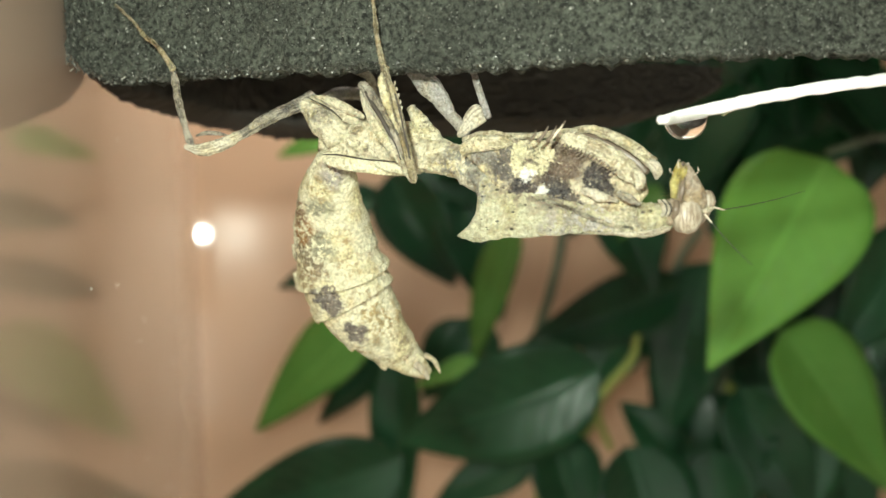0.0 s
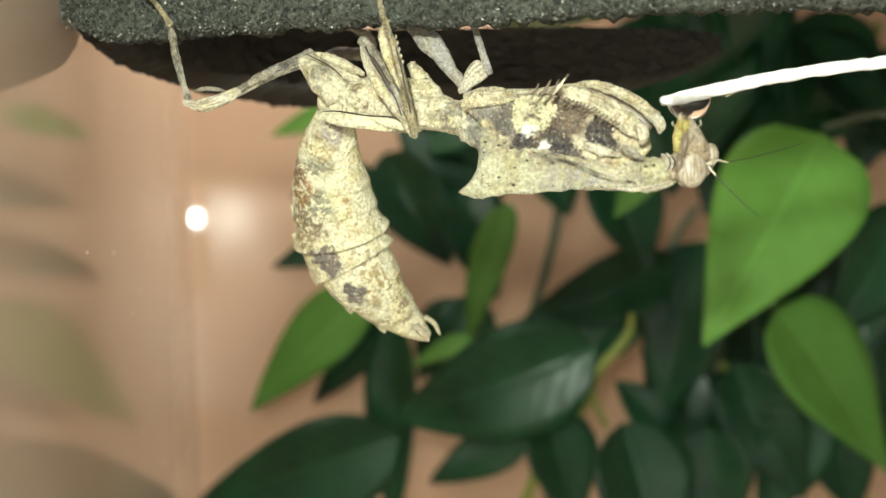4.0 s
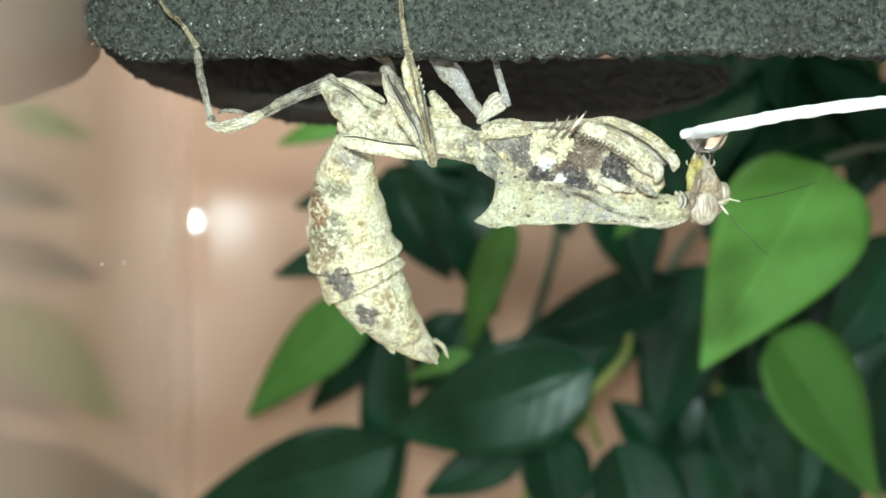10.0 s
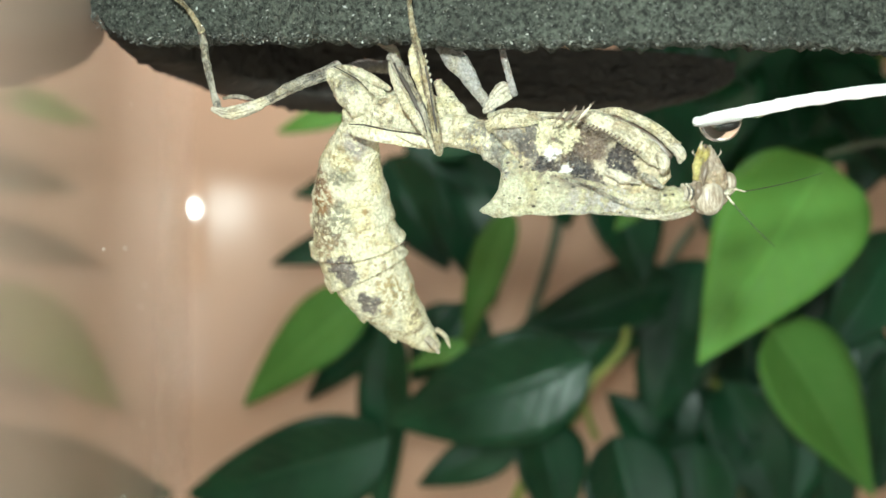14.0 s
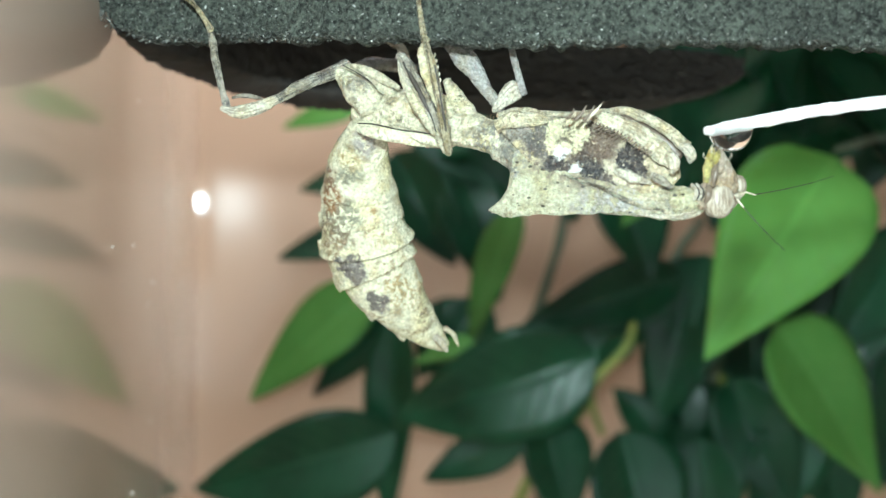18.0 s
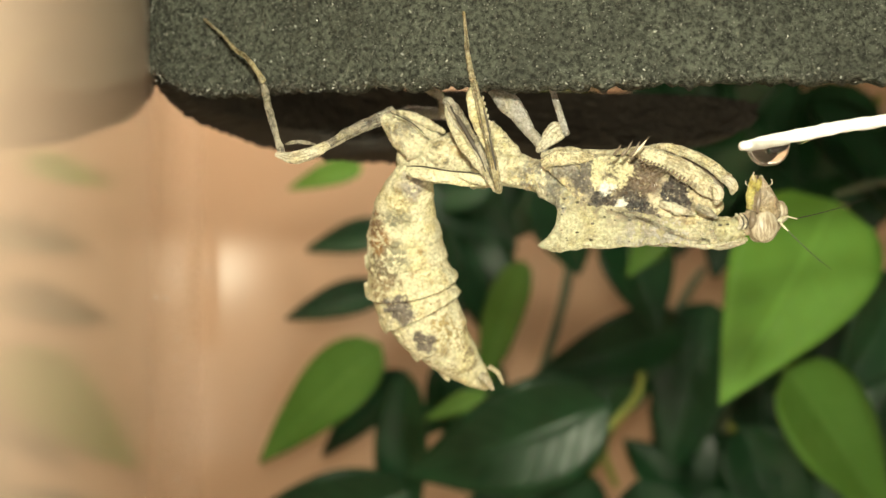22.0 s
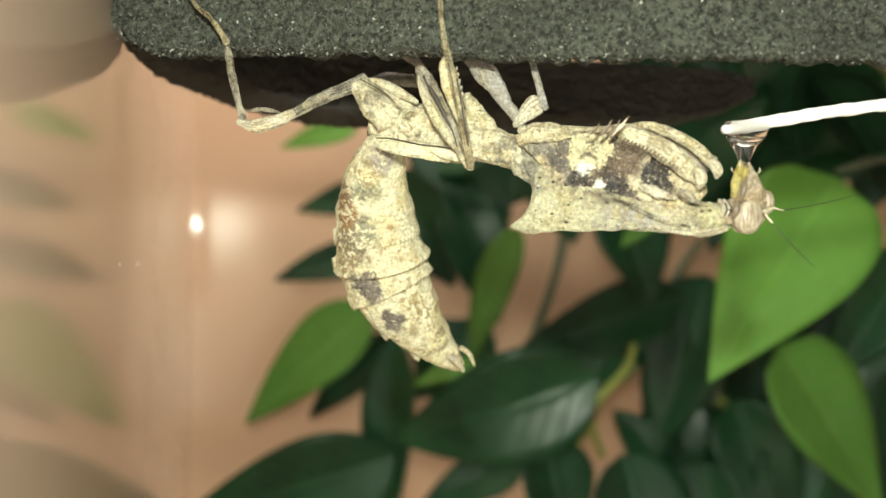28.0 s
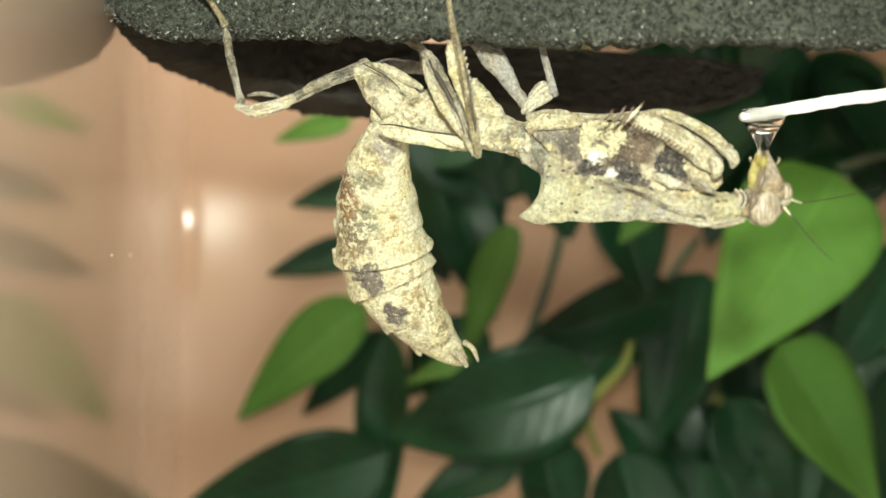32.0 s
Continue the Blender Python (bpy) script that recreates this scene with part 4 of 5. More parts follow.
part("fore_tarsus", loft([(11.86, 60.21, 123.55, 0.22), (12.39, 60.1, 123.26, 0.3), (12.85, 59.99, 122.96, 0.22), (13.23, 59.99, 122.74, 0.11)], 12, 5, 0.06), skin_leg, mantis, "grey fore tarsus")
part("fore_tarsus", loft([(9.61, 61.47, 123.99, 0.15, 0.11), (10.41, 61.15, 123.6, 0.3, 0.15), (11.23, 60.93, 123.29, 0.3, 0.15), (11.96, 60.82, 123.07, 0.19, 0.11)], 14, 6, 0.14, 900), skin_knob, mantis)
for k in range(16):
    u = k / 15
    root = Vector((8.22, 60.88, 127.12)).lerp(Vector((11.67, 59.6, 125.06)), u) + Vector((0, 0, 0.2 * math.sin(math.pi * u)))
    size = 0.3 + 0.22 * ((k * 7) % 5) / 4
    part("comb_spine", loft([(*root, 0.07, 0.07), (*(root + Vector((-0.55, -0.05, -0.5)) * size), 0.045, 0.045), (*(root + Vector((-1.25, -0.1, -0.75)) * size), 0.012, 0.012)], 6, 2), horn, shin)
for pts in ([(7.43, 60.22, 127.24, 0.15), (7.95, 59.9, 127.72, 0.1), (8.35, 59.6, 128.25, 0.025)], [(6.67, 60.23, 127.17, 0.15), (7.06, 60.03, 127.6, 0.11), (7.34, 59.82, 128.1, 0.03)], [(7.24, 60.23, 127.17, 0.15), (7.6, 60.02, 127.52, 0.11), (7.87, 59.82, 128.1, 0.03)], [(6.1, 60.24, 127.25, 0.11), (6.38, 60.04, 127.53, 0.09), (6.54, 59.83, 127.88, 0.03)]):
    part("femur_spine", loft(pts, 8, 3), pale_horn if pts[0][3] == 0.15 and pts[1][3] == 0.1 else horn, mantis, "long pale spine" if pts[0][3] == 0.15 and pts[1][3] == 0.1 else "")
tip_h = [(8.29, 59.6, 128.17, 0.05), (8.38, 59.6, 128.28, 0.04), (8.48, 59.6, 128.4, 0.015)]
part("femur_spine", loft(tip_h, 8, 2), horn, mantis)

# near hind leg, reaching out to the foam
part("hind_coxa", loft([(-7.43, 68.21, 129.04, 1.12), (-8.63, 68.72, 130.28, 1.13), (-9.68, 69.23, 131.37, 0.74), (-10.28, 69.23, 131.81, 0.48)], 18, 6, 0.16, 700), skin_chest, mantis)
part("hind_coxa", loft([(-9.54, 69.22, 132.24, 0.26), (-8.39, 68.51, 131.59, 0.43), (-7.07, 68.2, 130.67, 0.43), (-5.87, 68.18, 129.97, 0.26)], 16, 6, 0.14, 700), skin_chest, mantis)
part("hind_femur", loft([(-9.38, 69.72, 132.33, 0.57), (-10.64, 69.24, 131.64, 0.52), (-11.94, 67.76, 130.79, 0.47), (-13.06, 66.78, 130, 0.44), (-14.15, 65.79, 129.1, 0.37), (-14.88, 65.3, 128.66, 0.33)], 14, 6, 0.1, 900), skin_leg, mantis, "grey banded hind femur")
part("knee", loft([(-14.21, 65.49, 129.02, 0.33), (-15.04, 65.1, 128.56, 0.45), (-16.01, 64.82, 128.15, 0.49), (-16.96, 64.53, 127.96, 0.45), (-17.61, 64.54, 128.12, 0.24), (-18.01, 64.54, 128.25, 0.14)], 14, 6, 0.08, 900), skin_knob, mantis, "pale hind knee")
part("knee_plate", loft([(-17.39, 65.33, 129.09, 0.08, 0.12), (-16.73, 65.32, 129.25, 0.16, 0.21), (-15.9, 65.31, 129.21, 0.16, 0.21), (-15.16, 65.3, 129.04, 0.06, 0.12)], 10, 5), skin_leg, mantis)
part("hind_tibia", loft([(-17.47, 64.64, 128.01, 0.24), (-17.78, 64.6, 128.99, 0.25), (-18.15, 64.8, 130.12, 0.26), (-18.62, 65.4, 131.64, 0.28), (-18.99, 66.2, 133.04, 0.27), (-19.46, 67.2, 134.51, 0.25)], 12, 6, 0.07, 1100), skin_leg, mantis)
part("hind_tarsus", loft([(-19.22, 66.6, 134.2, 0.25), (-19.99, 66.9, 135.37, 0.19), (-20.86, 67.3, 136.41, 0.17), (-21.67, 67.8, 137.05, 0.19), (-22.59, 68.6, 138.21, 0.15), (-23.54, 69.2, 139.16, 0.13), (-24.47, 69.8, 140.03, 0.08)], 10, 5, 0.05, 1500), skin_foot, mantis)

part("coxa_fold", loft([(-9.15, 68.3, 132.13, 0.13), (-7.97, 67.95, 131.7, 0.33), (-6.7, 67.75, 131.0, 0.36), (-5.43, 67.5, 130.3, 0.17)], 16, 6, 0.06, 900), skin_chest, mantis)
part("seam", loft([(-9.7, 68.0, 132.05, 0.03), (-8.75, 67.45, 131.5, 0.05), (-7.8, 67.2, 130.9, 0.05), (-7.0, 66.95, 130.1, 0.03)], 8, 5), groove, mantis, "dark seam between the coxa folds")
part("seam", loft([(-8.4, 66.3, 127.5, 0.04), (-7.3, 65.65, 127.38, 0.06), (-6.04, 65.05, 127.08, 0.06), (-5.29, 64.8, 126.9, 0.05), (-3.86, 64.1, 126.66, 0.06), (-3.0, 63.6, 126.5, 0.04)], 8, 5), groove, mantis, "dark seam above the cream pad")

# far hind leg
part("hind_femur", loft([(-9.49, 75.22, 133.06, 0.47), (-8.15, 76.2, 133.71, 0.53), (-6.74, 76.68, 133.79, 0.53), (-5.32, 77.17, 133.68, 0.49), (-4.26, 77.65, 133.57, 0.39)], 12, 5, 0.1), skin_far, mantis)
part("hind_tibia", loft([(-5.22, 75.44, 133.12, 0.45), (-5.38, 74.84, 134.58, 0.39), (-6.48, 75.32, 135.54, 0.4), (-7.59, 76.3, 136.35, 0.35), (-9.15, 77.68, 138.97, 0.31)], 12, 5, 0.1), skin_knob, mantis)

# near middle leg
part("mid_femur", loft([(-5.49, 65.39, 132.37, 0.24, 0.2), (-5.09, 65.18, 132.09, 0.36, 0.32), (-4.52, 64.78, 131.14, 0.4, 0.36), (-3.79, 64.37, 129.8, 0.36, 0.32), (-3.15, 64.06, 128.73, 0.28, 0.28), (-2.52, 63.56, 127.22, 0.2, 0.23), (-1.97, 63.16, 125.62, 0.16, 0.19)], 16, 6, 0.13, 900), skin_leg, mantis, "dark grey mid femur")
part("mid_femur", loft([(-5.37, 65.39, 131.85, 0.16, 0.16), (-4.91, 65.19, 130.61, 0.32, 0.28), (-4.25, 64.79, 129.15, 0.44, 0.32), (-3.37, 64.18, 127.8, 0.47, 0.32), (-2.59, 63.57, 126.55, 0.35, 0.27), (-1.9, 62.96, 125.17, 0.19, 0.19)], 14, 6, 0.1, 900), skin_chest, mantis, "pale ridge of the mid femur")
part("mid_tibia", loft([(-1.7, 62.4, 124.96, 0.24), (-1.85, 62.4, 125.67, 0.32), (-2.12, 62.35, 127.09, 0.33), (-2.46, 62.3, 128.85, 0.33), (-2.89, 62.1, 130.6, 0.32), (-3.29, 61.85, 132.11, 0.28), (-3.61, 61.75, 133.18, 0.23)], 14, 7, 0.08, 1100), skin_foot, mantis, "straw brown mid tibia")
part("mid_tarsus", loft([(-3.57, 61.7, 133.02, 0.27), (-3.76, 61.7, 134.03, 0.19), (-3.91, 61.7, 135.2, 0.17), (-3.98, 61.7, 136.37, 0.15), (-4.12, 61.7, 137.93, 0.12)], 10, 5, 0.05, 1500), skin_foot, mantis)
part("tibial_lobe", loft([(-3.25, 62.16, 132.9, 0.15, 0.15), (-3.48, 62.35, 132.32, 0.35, 0.23), (-3.48, 62.61, 131.53, 0.5, 0.27), (-3.1, 63.3, 130.3, 0.51, 0.27), (-2.7, 63.52, 129.17, 0.39, 0.24), (-2.37, 63.72, 128.15, 0.2, 0.2)], 16, 6, 0.1, 800), skin_belly, mantis, "cream lobe on the mid leg")
part("mid_coxa", loft([(-1.85, 66.91, 130.85, 0.37, 0.33), (-1.35, 66.7, 129.92, 0.58, 0.37), (-0.79, 66.3, 128.88, 0.74, 0.41), (-0.13, 66.09, 127.88, 0.82, 0.45), (0.18, 65.89, 127.29, 0.73, 0.45)], 18, 6, 0.16, 800), skin_chest, mantis)

part("femur_edge", loft([(-5.42, 65.0, 131.9, 0.06), (-5.05, 64.84, 130.81, 0.11), (-4.26, 64.5, 129.69, 0.11), (-3.47, 64.0, 128.5, 0.11), (-2.93, 63.4, 127.13, 0.11), (-2.56, 63.15, 125.92, 0.07)], 10, 5, 0.03, 1500), skin_knob, mantis, "pale rim of the mid femur")
part("seam", loft([(-5.05, 64.62, 131.7, 0.09), (-4.43, 64.4, 130.62, 0.15), (-3.68, 64.0, 129.2, 0.17), (-3.06, 63.75, 127.86, 0.13), (-2.65, 63.25, 126.6, 0.06)], 10, 5, 0.05, 1500), groove, mantis, "dark brown groove of the mid femur")
part("seam", loft([(-2.97, 61.81, 131.65, 0.04), (-2.65, 61.95, 130.32, 0.07), (-2.36, 62.11, 128.8, 0.07), (-2.07, 62.05, 127.23, 0.07), (-1.82, 62.29, 125.71, 0.05)], 8, 5), groove, mantis, "dark line down the mid tibia")
for x, z in ((-2.78, 131.8), (-2.67, 131.38), (-2.57, 130.93), (-2.46, 130.48), (-2.38, 130.06)):
    part("bead", ball((x, 62.2, z), (0.07, 0.1, 0.14), 10), skin_knob, mantis, "white bead on the mid tibia")

# far middle leg
part("mid_femur", loft([(-1.89, 66.60, 133.44, 0.33), (-1.31, 66.50, 133.10, 0.61), (-0.65, 66.39, 132.43, 0.82), (0.17, 66.28, 131.45, 0.70), (0.91, 66.08, 130.27, 0.49), (1.65, 65.98, 129.21, 0.44), (2.13, 65.79, 128.54, 0.37)], 16, 6, 0.1, 900), skin_far, mantis, "smooth grey far mid femur")
part("mid_lobe", loft([(1.54, 65.61, 128.41, 0.20, 0.16), (2.05, 65.50, 128.98, 0.44, 0.16), (2.64, 65.38, 129.61, 0.69, 0.16), (3.12, 65.37, 130.03, 0.77, 0.16), (3.40, 65.36, 130.19, 0.36, 0.12)], 20, 7, 0.1, 800), skin_knob, mantis)
part("mid_tibia", loft([(3.73, 65.26, 129.62, 0.25), (3.37, 65.26, 130.77, 0.26), (3.00, 65.26, 132.01, 0.25), (2.73, 65.45, 133.13, 0.23), (2.59, 65.73, 134.10, 0.21), (2.46, 66.21, 135.46, 0.17)], 12, 6, 0.06, 1100), skin_far, mantis)

# head
NECK = Vector((15.5, 60.44, 122.24))
bm = loft([(15.95, 60.54, 121.0, 0.36, 0.4), (16.1, 60.2, 121.61, 0.78, 0.62), (16.22, 59.95, 122.5, 1.0, 0.66), (16.25, 59.75, 123.35, 0.84, 0.58), (16.08, 59.5, 124.2, 0.6, 0.45), (15.95, 59.4, 124.85, 0.44, 0.34), (15.89, 59.32, 125.28, 0.3, 0.26)], 40, 10, 0.12, 900)
bmesh.ops.translate(bm, verts=bm.verts, vec=(BASE - NECK) * 0.001)
head = part("head", bm, skin_head, mantis, "tan triangular head with yellow mouthparts")
head.location = (NECK - BASE) * 0.001
part("mouth", loft([(15.3, 59.44, 123.1, 0.15, 0.15), (15.29, 59.14, 123.76, 0.26, 0.23), (15.35, 58.93, 124.42, 0.3, 0.22), (15.47, 58.93, 124.94, 0.22, 0.19), (15.57, 59.03, 125.32, 0.11, 0.11)], 20, 8, 0.1, 1100), skin_mouth, head, "yellow mouthparts")
part("labrum", loft([(16.08, 59.13, 123.6, 0.19, 0.19), (16.14, 58.92, 124.26, 0.26, 0.19), (16.14, 58.92, 124.78, 0.22, 0.19), (16.14, 59.02, 125.17, 0.11, 0.15)], 18, 8, 0.08, 1100), skin_head, head)
part("cheek", loft([(16.65, 59.52, 122.87, 0.23, 0.23), (16.74, 59.32, 123.54, 0.3, 0.26), (16.71, 59.32, 124.14, 0.23, 0.23), (16.56, 59.32, 124.59, 0.11, 0.15)], 18, 8, 0.08, 1100), skin_head, head)
part("collar", loft([(15.21, 60.34, 122.78, 0.31, 0.31), (15.3, 60.14, 122.15, 0.42, 0.38), (15.35, 60.34, 121.47, 0.38, 0.34)], 18, 8, 0.12, 1100), skin_head, head)
part("mandible", loft([(15.77, 58.83, 124.26, 0.15), (15.82, 58.73, 124.69, 0.22), (15.93, 58.82, 125.11, 0.11)], 14, 6, 0.05), skin_mouth, head)
part("face_stripe", loft([(15.61, 58.84, 122.76, 0.07, 0.11), (15.63, 58.63, 123.27, 0.15, 0.11), (15.75, 58.63, 123.87, 0.11, 0.11), (15.85, 58.73, 124.32, 0.06, 0.07)], 10, 6, 0.04), horn, head, "dark brown stripe on the face")
part("eye", ball((16.28, 59.62, 121.85), (0.98, 0.7, 1.16), 32), skin_eye, head, "large pale compound eye")
part("eye", ball((17.78, 60.35, 122.9), (0.54, 0.55, 0.74), 28), skin_eye, head, "large pale compound eye")
part("crown", loft([(17.2, 60.12, 121.61, 0.31), (17.58, 60.31, 122.23, 0.38), (17.8, 60.51, 122.77, 0.31)], 16, 6, 0.06), skin_head, head)
part("palp", loft([(16.46, 59.12, 124.5, 0.035), (16.66, 58.92, 124.6, 0.02), (16.78, 58.81, 124.78, 0.03), (16.72, 58.81, 125, 0.015)], 8, 4), pale_horn, head)
part("palp", loft([(15.25, 58.94, 124.57, 0.035), (15.0, 58.74, 124.66, 0.02), (14.9, 58.74, 124.8, 0.03), (14.95, 58.74, 124.98, 0.015)], 8, 4), pale_horn, head)
part("frons", loft([(16.21, 59.3, 125.1, 0.18, 0.15), (16.37, 59.3, 124.5, 0.38, 0.28), (16.68, 59.4, 123.76, 0.5, 0.36), (17.02, 59.55, 123.09, 0.48, 0.36), (17.3, 59.7, 122.5, 0.28, 0.25)], 24, 8, 0.07, 1300), skin_head, head, "mauve tan face between the eyes")
part("antenna_base", loft([(17.2, 59.35, 122.2, 0.14), (17.55, 59.4, 122.24, 0.22), (17.95, 59.6, 122.42, 0.1)], 14, 6, 0.03, 1500), skin_knob, head, "pale swelling under the antennae")
for u in (0.0, 0.3):
    part("neck_fold", loft([(14.45 + u, 59.85, 122.98, 0.1), (14.69 + u, 59.75, 122.67, 0.14), (14.77 + u, 59.75, 122.28, 0.14), (14.63 + u, 59.85, 121.88, 0.1)], 12, 5, 0.03, 1500), skin_knob, mantis)
    part("seam", loft([(14.6 + u, 59.8, 122.96, 0.04), (14.84 + u, 59.68, 122.65, 0.07), (14.92 + u, 59.68, 122.26, 0.07), (14.8 + u, 59.8, 121.9, 0.04)], 8, 5), groove, mantis)
part("cheek_patch", loft([(15.5, 59.4, 122.85, 0.18), (15.43, 59.25, 122.24, 0.24), (15.3, 59.4, 121.75, 0.15)], 14, 6, 0.05, 1500), horn, head, "brown patch beside the eye")
part("mouth_slit", loft([(15.82, 58.88, 125.25, 0.06), (15.85, 58.8, 124.8, 0.1), (15.9, 58.82, 124.3, 0.05)], 10, 5), groove, head, "dark slit of the mouth")
part("mouth_edge", loft([(16.12, 59.0, 125.3, 0.07), (16.25, 58.95, 124.7, 0.12), (16.42, 59.0, 124.1, 0.09)], 12, 5, 0.04, 1500), skin_knob, head, "pale edge of the mouth")
part("lip", loft([(15.1, 58.95, 124.05, 0.17, 0.15), (15.38, 58.9, 124.45, 0.27, 0.18), (15.53, 58.9, 124.83, 0.2, 0.15)], 16, 6, 0.09, 1500), skin_mouth, head)
part("lip", loft([(15.26, 58.9, 124.64, 0.12), (15.44, 58.8, 124.92, 0.18), (15.62, 58.85, 125.1, 0.12)], 14, 6, 0.09, 1500), skin_mouth, head)
part("lobe_ridge", loft([(6.3, 62.5, 123.7, 0.07), (7.4, 62.25, 123.25, 0.12), (8.55, 62.0, 122.85, 0.14), (10.23, 61.55, 122.02, 0.16), (11.55, 61.3, 121.45, 0.12), (12.94, 60.75, 121.24, 0.07)], 12, 6, 0.06, 1200), skin_core, mantis, "brown ridge across the lobe")
part("lobe_crest", loft([(11.2, 61.4, 120.92, 0.07), (13.0, 60.93, 120.82, 0.18), (14.26, 60.58, 120.9, 0.24), (15.3, 60.6, 121.1, 0.12)], 14, 6, 0.06, 1200), skin_knob, mantis, "white rim under the neck")
part("palp", loft([(15.52, 58.73, 124.84, 0.06), (15.38, 58.63, 125.21, 0.04), (15.5, 58.63, 125.51, 0.03)], 8, 4), pale_horn, head)
part("antenna", loft([(18.1, 59.91, 122.47, 0.06), (18.58, 60.1, 122.36, 0.045), (18.92, 60.2, 122.29, 0.035)], 8, 4), pale_horn, head, "thin dark antenna with a pale base")
part("flagellum", loft([(18.85, 60.2, 122.31, 0.035), (20.79, 60.67, 122.65, 0.03), (22.96, 61.24, 123.13, 0.024), (24.89, 61.82, 123.67, 0.015)], 6, 5, flat=1.0), hair, head)
part("antenna", loft([(17.27, 59.12, 121.98, 0.07), (17.47, 58.92, 121.63, 0.06), (17.66, 58.81, 121.37, 0.04)], 8, 4), pale_horn, head, "thin dark antenna with a pale base")
part("flagellum", loft([(17.62, 58.81, 121.4, 0.035), (18.3, 58.51, 120.5, 0.03), (19.3, 58.2, 119.34, 0.024), (20, 57.89, 118.6, 0.015)], 6, 5, flat=1.0), hair, head)

# ---- the white stick and its water ----
STICK = [  # seconds, tip in mm, slope in degrees

    (0.0, 15, 61.44, 128.46, 7.5),
    (0.5, 15.11, 61.7, 128.58, 7.3),
    (1.0, 14.7, 61.55, 126.71, 7.3),
    (1.5, 14.43, 61.39, 126.43, 7.4),
    (2.0, 14.72, 61.64, 126.5, 7.5),
    (2.5, 15.1, 61.77, 126.25, 7.8),
    (3.0, 15.11, 61.8, 126.3, 8.2),
    (3.5, 15.29, 61.96, 126.68, 7.7),
    (4.0, 15.09, 61.93, 126.76, 7.2),
    (4.5, 15.25, 61.84, 127.23, 7.8),
    (6.5, 15.79, 61.62, 128.07, 9.8),
    (7.0, 15.04, 61.62, 126.65, 10.4),
    (7.5, 15.34, 61.45, 127.39, 8.9),
    (8.0, 14.99, 60.9, 127.01, 7.5),
    (8.5, 15.19, 60.59, 127.26, 7.7),
    (9.0, 14.84, 60.43, 126.32, 7.9),
    (9.5, 14.96, 60.64, 126.66, 7.9),
    (10.0, 15.08, 60.56, 126.92, 8.0),
    (10.5, 14.9, 60.31, 126.73, 7.9),
    (11.0, 14.74, 60.37, 126.82, 7.6),
    (11.5, 15.01, 60.42, 127.19, 7.7),
    (12.0, 15.39, 60.26, 127.78, 8.0),
    (12.5, 15.25, 60.33, 127.47, 7.9),
    (13.0, 15.24, 60.53, 127.67, 8.0),
    (13.5, 14.94, 60.69, 127, 8.6),
    (14.0, 15.51, 60.67, 127.26, 9.1),
    (14.5, 14.93, 60.64, 126.74, 9.1),
    (16.5, 15.3, 60.56, 126.48, 8.8),
    (17.0, 15.79, 60.88, 127.04, 8.6),
    (17.5, 15.5, 60.71, 126.5, 8.6),
    (18.0, 15.61, 60.84, 126.64, 8.5),
    (18.5, 15.8, 60.62, 127.3, 8.6),
    (19.0, 15.76, 60.55, 127.46, 8.3),
    (19.5, 15.53, 60.36, 127.56, 8.4),
    (20.0, 14.46, 57.67, 127.38, 8.1),
    (20.5, 13.83, 56.28, 127.05, 8.8),
    (21.0, 14.31, 57.04, 126.99, 10.2),
    (21.5, 14.52, 57.63, 127.33, 8.7),
    (22.0, 14.36, 58.19, 127.44, 7.5),
    (22.5, 14.29, 60.25, 126.71, 7.1),
    (23.0, 14.59, 60.38, 126.54, 7.0),
    (23.5, 15.77, 60.68, 128.29, 7.6),
    (24.0, 15.79, 61.14, 127.96, 7.8),
    (24.5, 15.27, 61.13, 128.35, 7.6),
    (25.0, 15.07, 61.24, 127.68, 7.9),
    (25.5, 14.94, 62.02, 126.91, 8.3),
    (27.5, 15.2, 61.55, 127.62, 7.8),
    (28.0, 15.33, 61.78, 127.88, 7.8),
    (28.5, 15.53, 62.04, 127.63, 8.1),
    (29.0, 15.86, 62.83, 128.04, 8.6),
    (29.5, 15.6, 62.56, 127.8, 8.6),
    (30.0, 15.91, 62.57, 128.27, 8.4),
    (30.5, 15.83, 62.54, 127.74, 8.2),
    (31.0, 15.54, 62.73, 127.5, 8.0),
    (31.5, 15.91, 63.55, 127.87, 8.2),
    (32.0, 16.21, 63.76, 128.24, 8.1),
]
T0 = STICK[0]
stick = thing("paper_stick", T0[1:4], "wet white paper stick held out with a drop of water", "stick")


def along_stick(length, radius, rag, bend):
    """The shaft from its torn tip, along x of the stick's own space (mm), slightly bowed."""
    rows = []
    for k in range(61):
        u = k / 60
        x = length * u ** 1.5
        rows.append((x, 0.0, bend * math.sin(math.pi * min(1, max(0, x - 1.0) / 17)), radius * (0.62 + 0.38 * min(1, x / 1.2)) * (1 + 0.06 * math.sin(x * 3.1)), radius * 1.15))
    return loft(rows, 16, 2, rag, 1500)


def loose(name, bm, material, parent, label=""):
    """A part whose bmesh is already in its parent's own space (metres)."""
    bmesh.ops.recalc_face_normals(bm, faces=bm.faces)
    mesh = bpy.data.meshes.new(name)
    bm.to_mesh(mesh)
    bm.free()
    for face in mesh.polygons:
        face.use_smooth = True
    mesh.materials.append(material)
    ob = new(name, mesh)
    ob.parent = parent
    return tagged(ob, label)


loose("shaft", along_stick(110, 0.43, 0.1, 0.36), paper, stick)


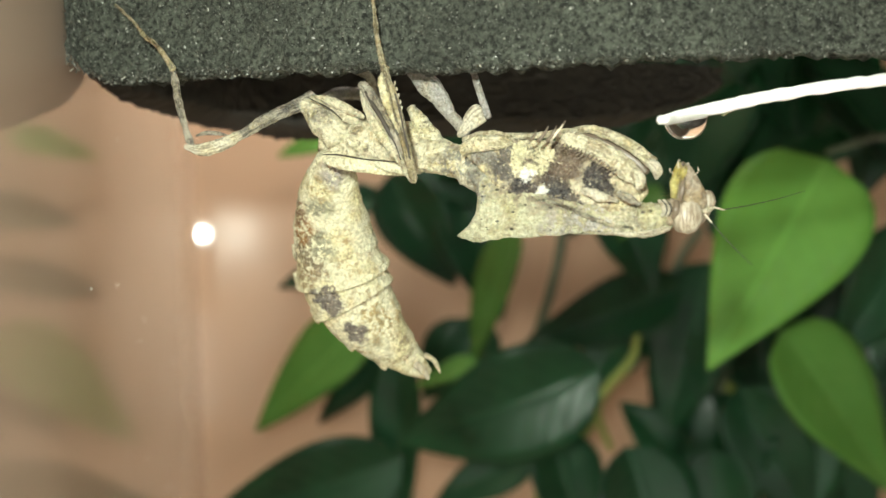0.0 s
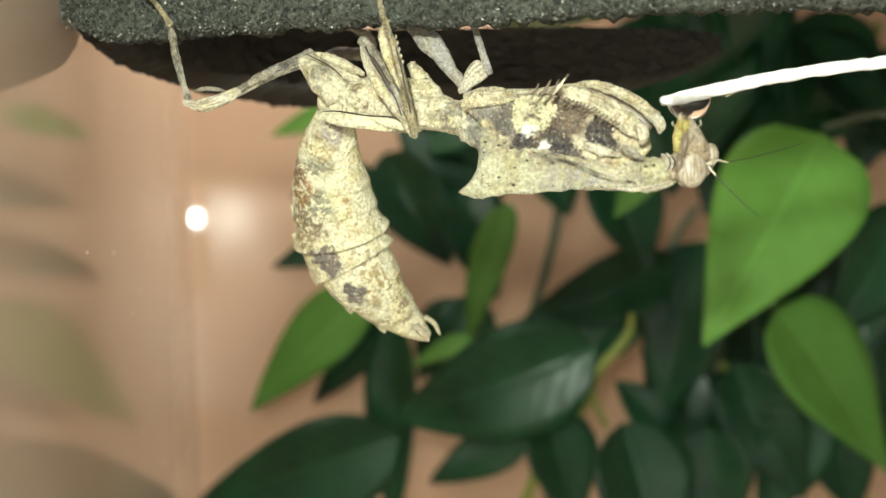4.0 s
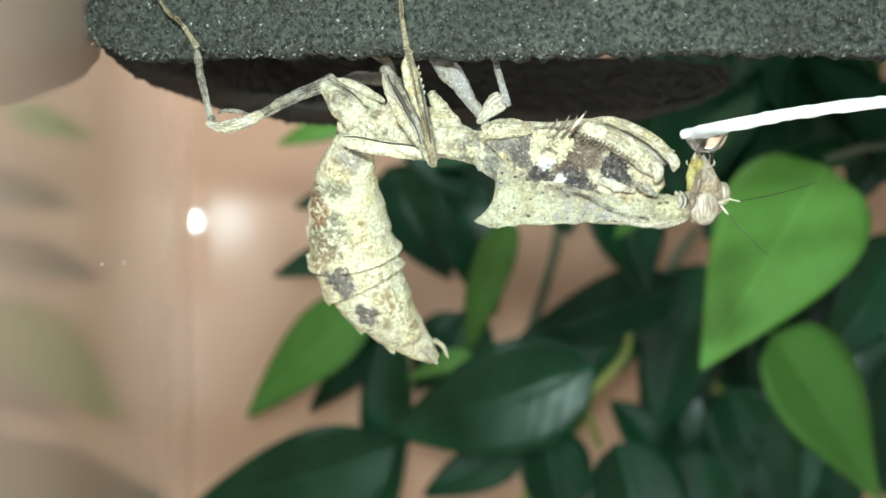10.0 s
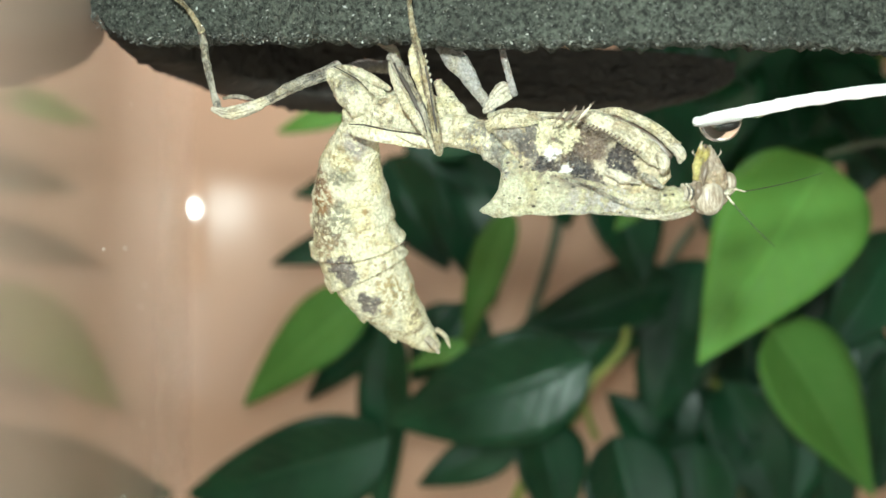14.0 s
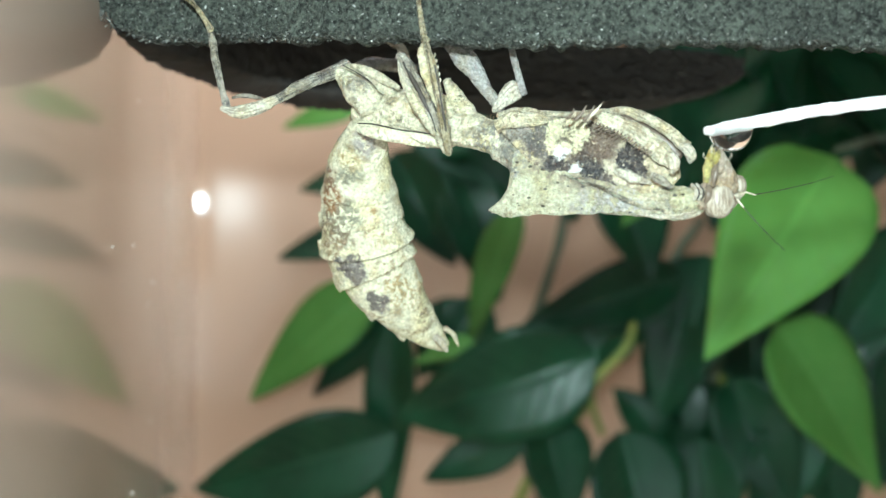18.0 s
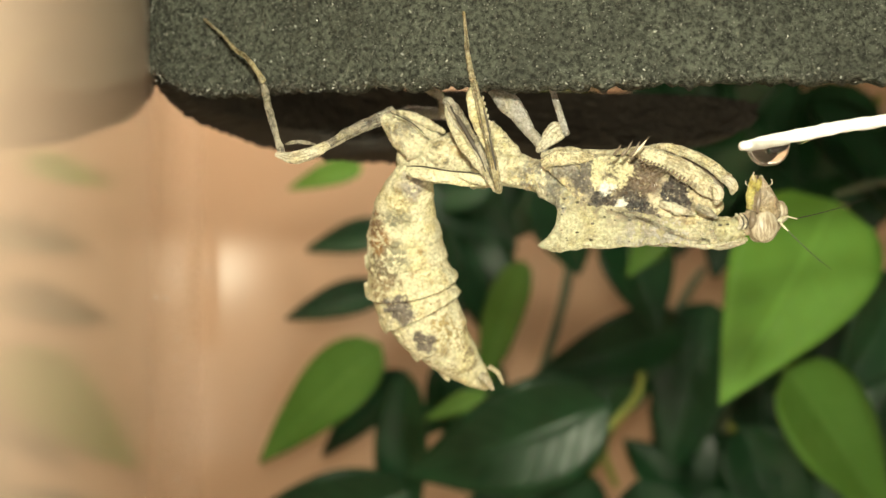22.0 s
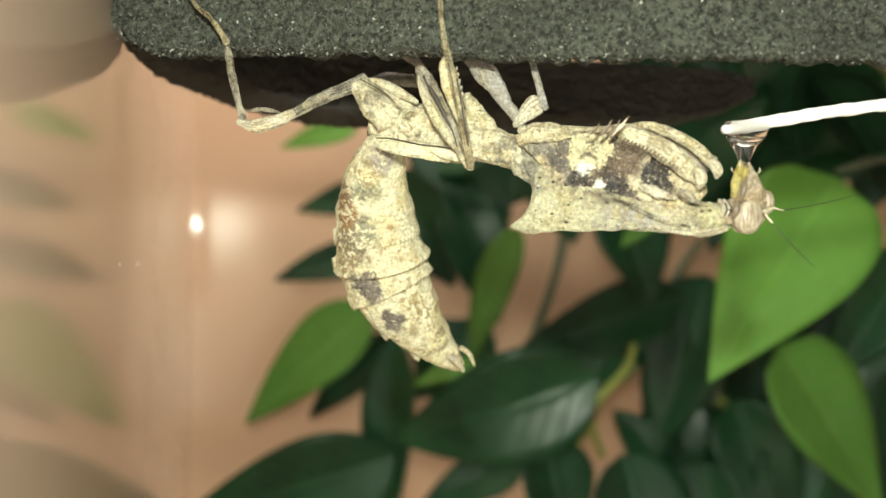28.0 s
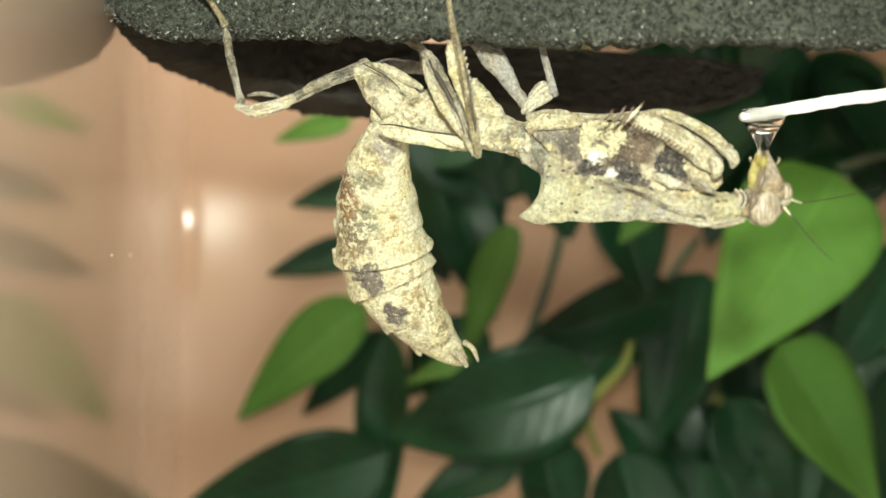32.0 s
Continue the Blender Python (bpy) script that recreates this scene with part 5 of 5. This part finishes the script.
def water_body(profile, thick, sides=28):
    """A hanging body of water from rows of half width and height (mm), closed at both ends."""
    bm = bmesh.new()
    rows = [[bm.verts.new(Vector((r * math.cos(2 * math.pi * k / sides), thick * r * math.sin(2 * math.pi * k / sides), z)) * 0.001) for k in range(sides)] for r, z in profile]
    for a, b in zip(rows, rows[1:]):
        for k in range(sides):
            bm.faces.new((a[k], a[(k + 1) % sides], b[(k + 1) % sides], b[k]))
    low = bm.verts.new((0, 0, (profile[-1][1] - 0.01) * 0.001))
    for k in range(sides):
        bm.faces.new((rows[-1][k], rows[-1][(k + 1) % sides], low))
    bm.faces.new(rows[0])
    return bm


arc = [math.pi / 2 * i / 18 for i in range(18)]
drop = loose("drop", water_body([(1.5 * math.cos(a) ** 0.8, -1.62 * math.sin(a)) for a in arc], 0.62), water, stick, "clear water drop hanging from the stick")
neck = loose("water_neck", water_body([(0.36 + 0.95 * (1 - u) ** 1.45, -1.9 * u) for u in [i / 14 for i in range(15)]], 0.36), water, stick, "narrow neck of water drawn down to the mouth")


# ---- dust on the side wall ----
dust = thing("dust", (-30, 90, 100), "pale dust specks on the side wall", "dust")
tagged(dust, kind="stuff")
bm = bmesh.new()
rnd = random.Random(9)
for _ in range(26):
    p = CORNER + ALONG * rnd.uniform(60, 190) + ACROSS * 0.12 + Vector((0, 0, rnd.uniform(75, 170)))
    r = rnd.uniform(0.05, 0.13)
    ball(p, (r, r * 0.6, r * rnd.uniform(0.8, 2.2)), 6, bm)
part("specks", bm, speck, dust)


# ---- movement ----
HEAD = [(0, 0, -2), (1, 0, -1), (2, 0, 0), (4, 0, 0), (7, 0, 0), (9, 0, 0), (11, 0.1, 1), (12, 0.18, 1), (14.5, 0.18, 1), (16.5, 0, 0), (18, 0, 0.5),
        (19, 0.12, 2), (20, 0.2, 2), (21, 0.2, 2), (23, 0.2, 2), (24, 0.0, 3), (25.5, 0.0, 3), (28, 0.05, 0), (30, 0, 0), (32, 0, -1)]
WATER = [  # seconds, drop along and up, neck along and its top (mm), and the neck's turn behind the stick when no water is drawn
    (0, 1.88, 0, 5.0, 0.22, 80), (1, 1.88, 0, 5.0, 0.22, 80), (3, 1.85, 0, 5.0, 0.22, 80), (4.5, 1.85, 0, 5.0, 0.22, 80), (7, 1.85, 0.05, 5.0, 0.22, 80), (8, 1.75, 0.15, 1.6, -0.22, 0),
    (10, 1.7, 0.15, 1.6, -0.22, 0), (11, 1.7, 0.15, 1.6, -0.22, 0), (12, 1.6, 0.28, 1.3, -0.5, 0), (12.5, 1.6, 0.28, 1.3, -0.4, 0), (13, 1.75, 0.05, 5.0, 0.22, 80), (17, 1.75, 0, 5.0, 0.22, 80),
    (22, 1.85, 0, 5.0, 0.22, 80), (25.5, 1.9, 0, 5.0, 0.22, 80), (27.5, 1.7, 0.28, 1.4, -0.62, 0), (28.5, 1.7, 0.28, 1.4, -0.66, 0), (29, 1.65, 0.28, 1.4, -0.75, 0), (30, 1.65, 0.28, 1.45, -0.72, 0),
    (31, 1.7, 0.12, 1.6, -0.25, 0), (32, 1.6, 0.28, 1.45, -0.68, 0)]


def motions():
    walk(stick, [(t, pose(x * 0.001, y * 0.001, z * 0.001, 0, -slope, 0)) for t, x, y, z, slope in STICK])
    walk(head, [(t, Matrix.Translation((NECK - BASE + Vector((0, 0, up))) * 0.001) @ pose(0, 0, 0, 0, -tilt, 0)) for t, up, tilt in HEAD])
    hanging, drawn = [], []
    for t, x, up, to, top, away in WATER:
        slope = np.interp(t, [r[0] for r in STICK], [r[4] for r in STICK])
        hanging.append((t, pose(x * 0.001, 0, up * 0.001, 0, slope, 0)))
        drawn.append((t, pose(to * 0.001, 0, top * 0.001, away, 0 if away else slope, 0)))
    walk(drop, hanging)
    walk(neck, drawn)


motions()
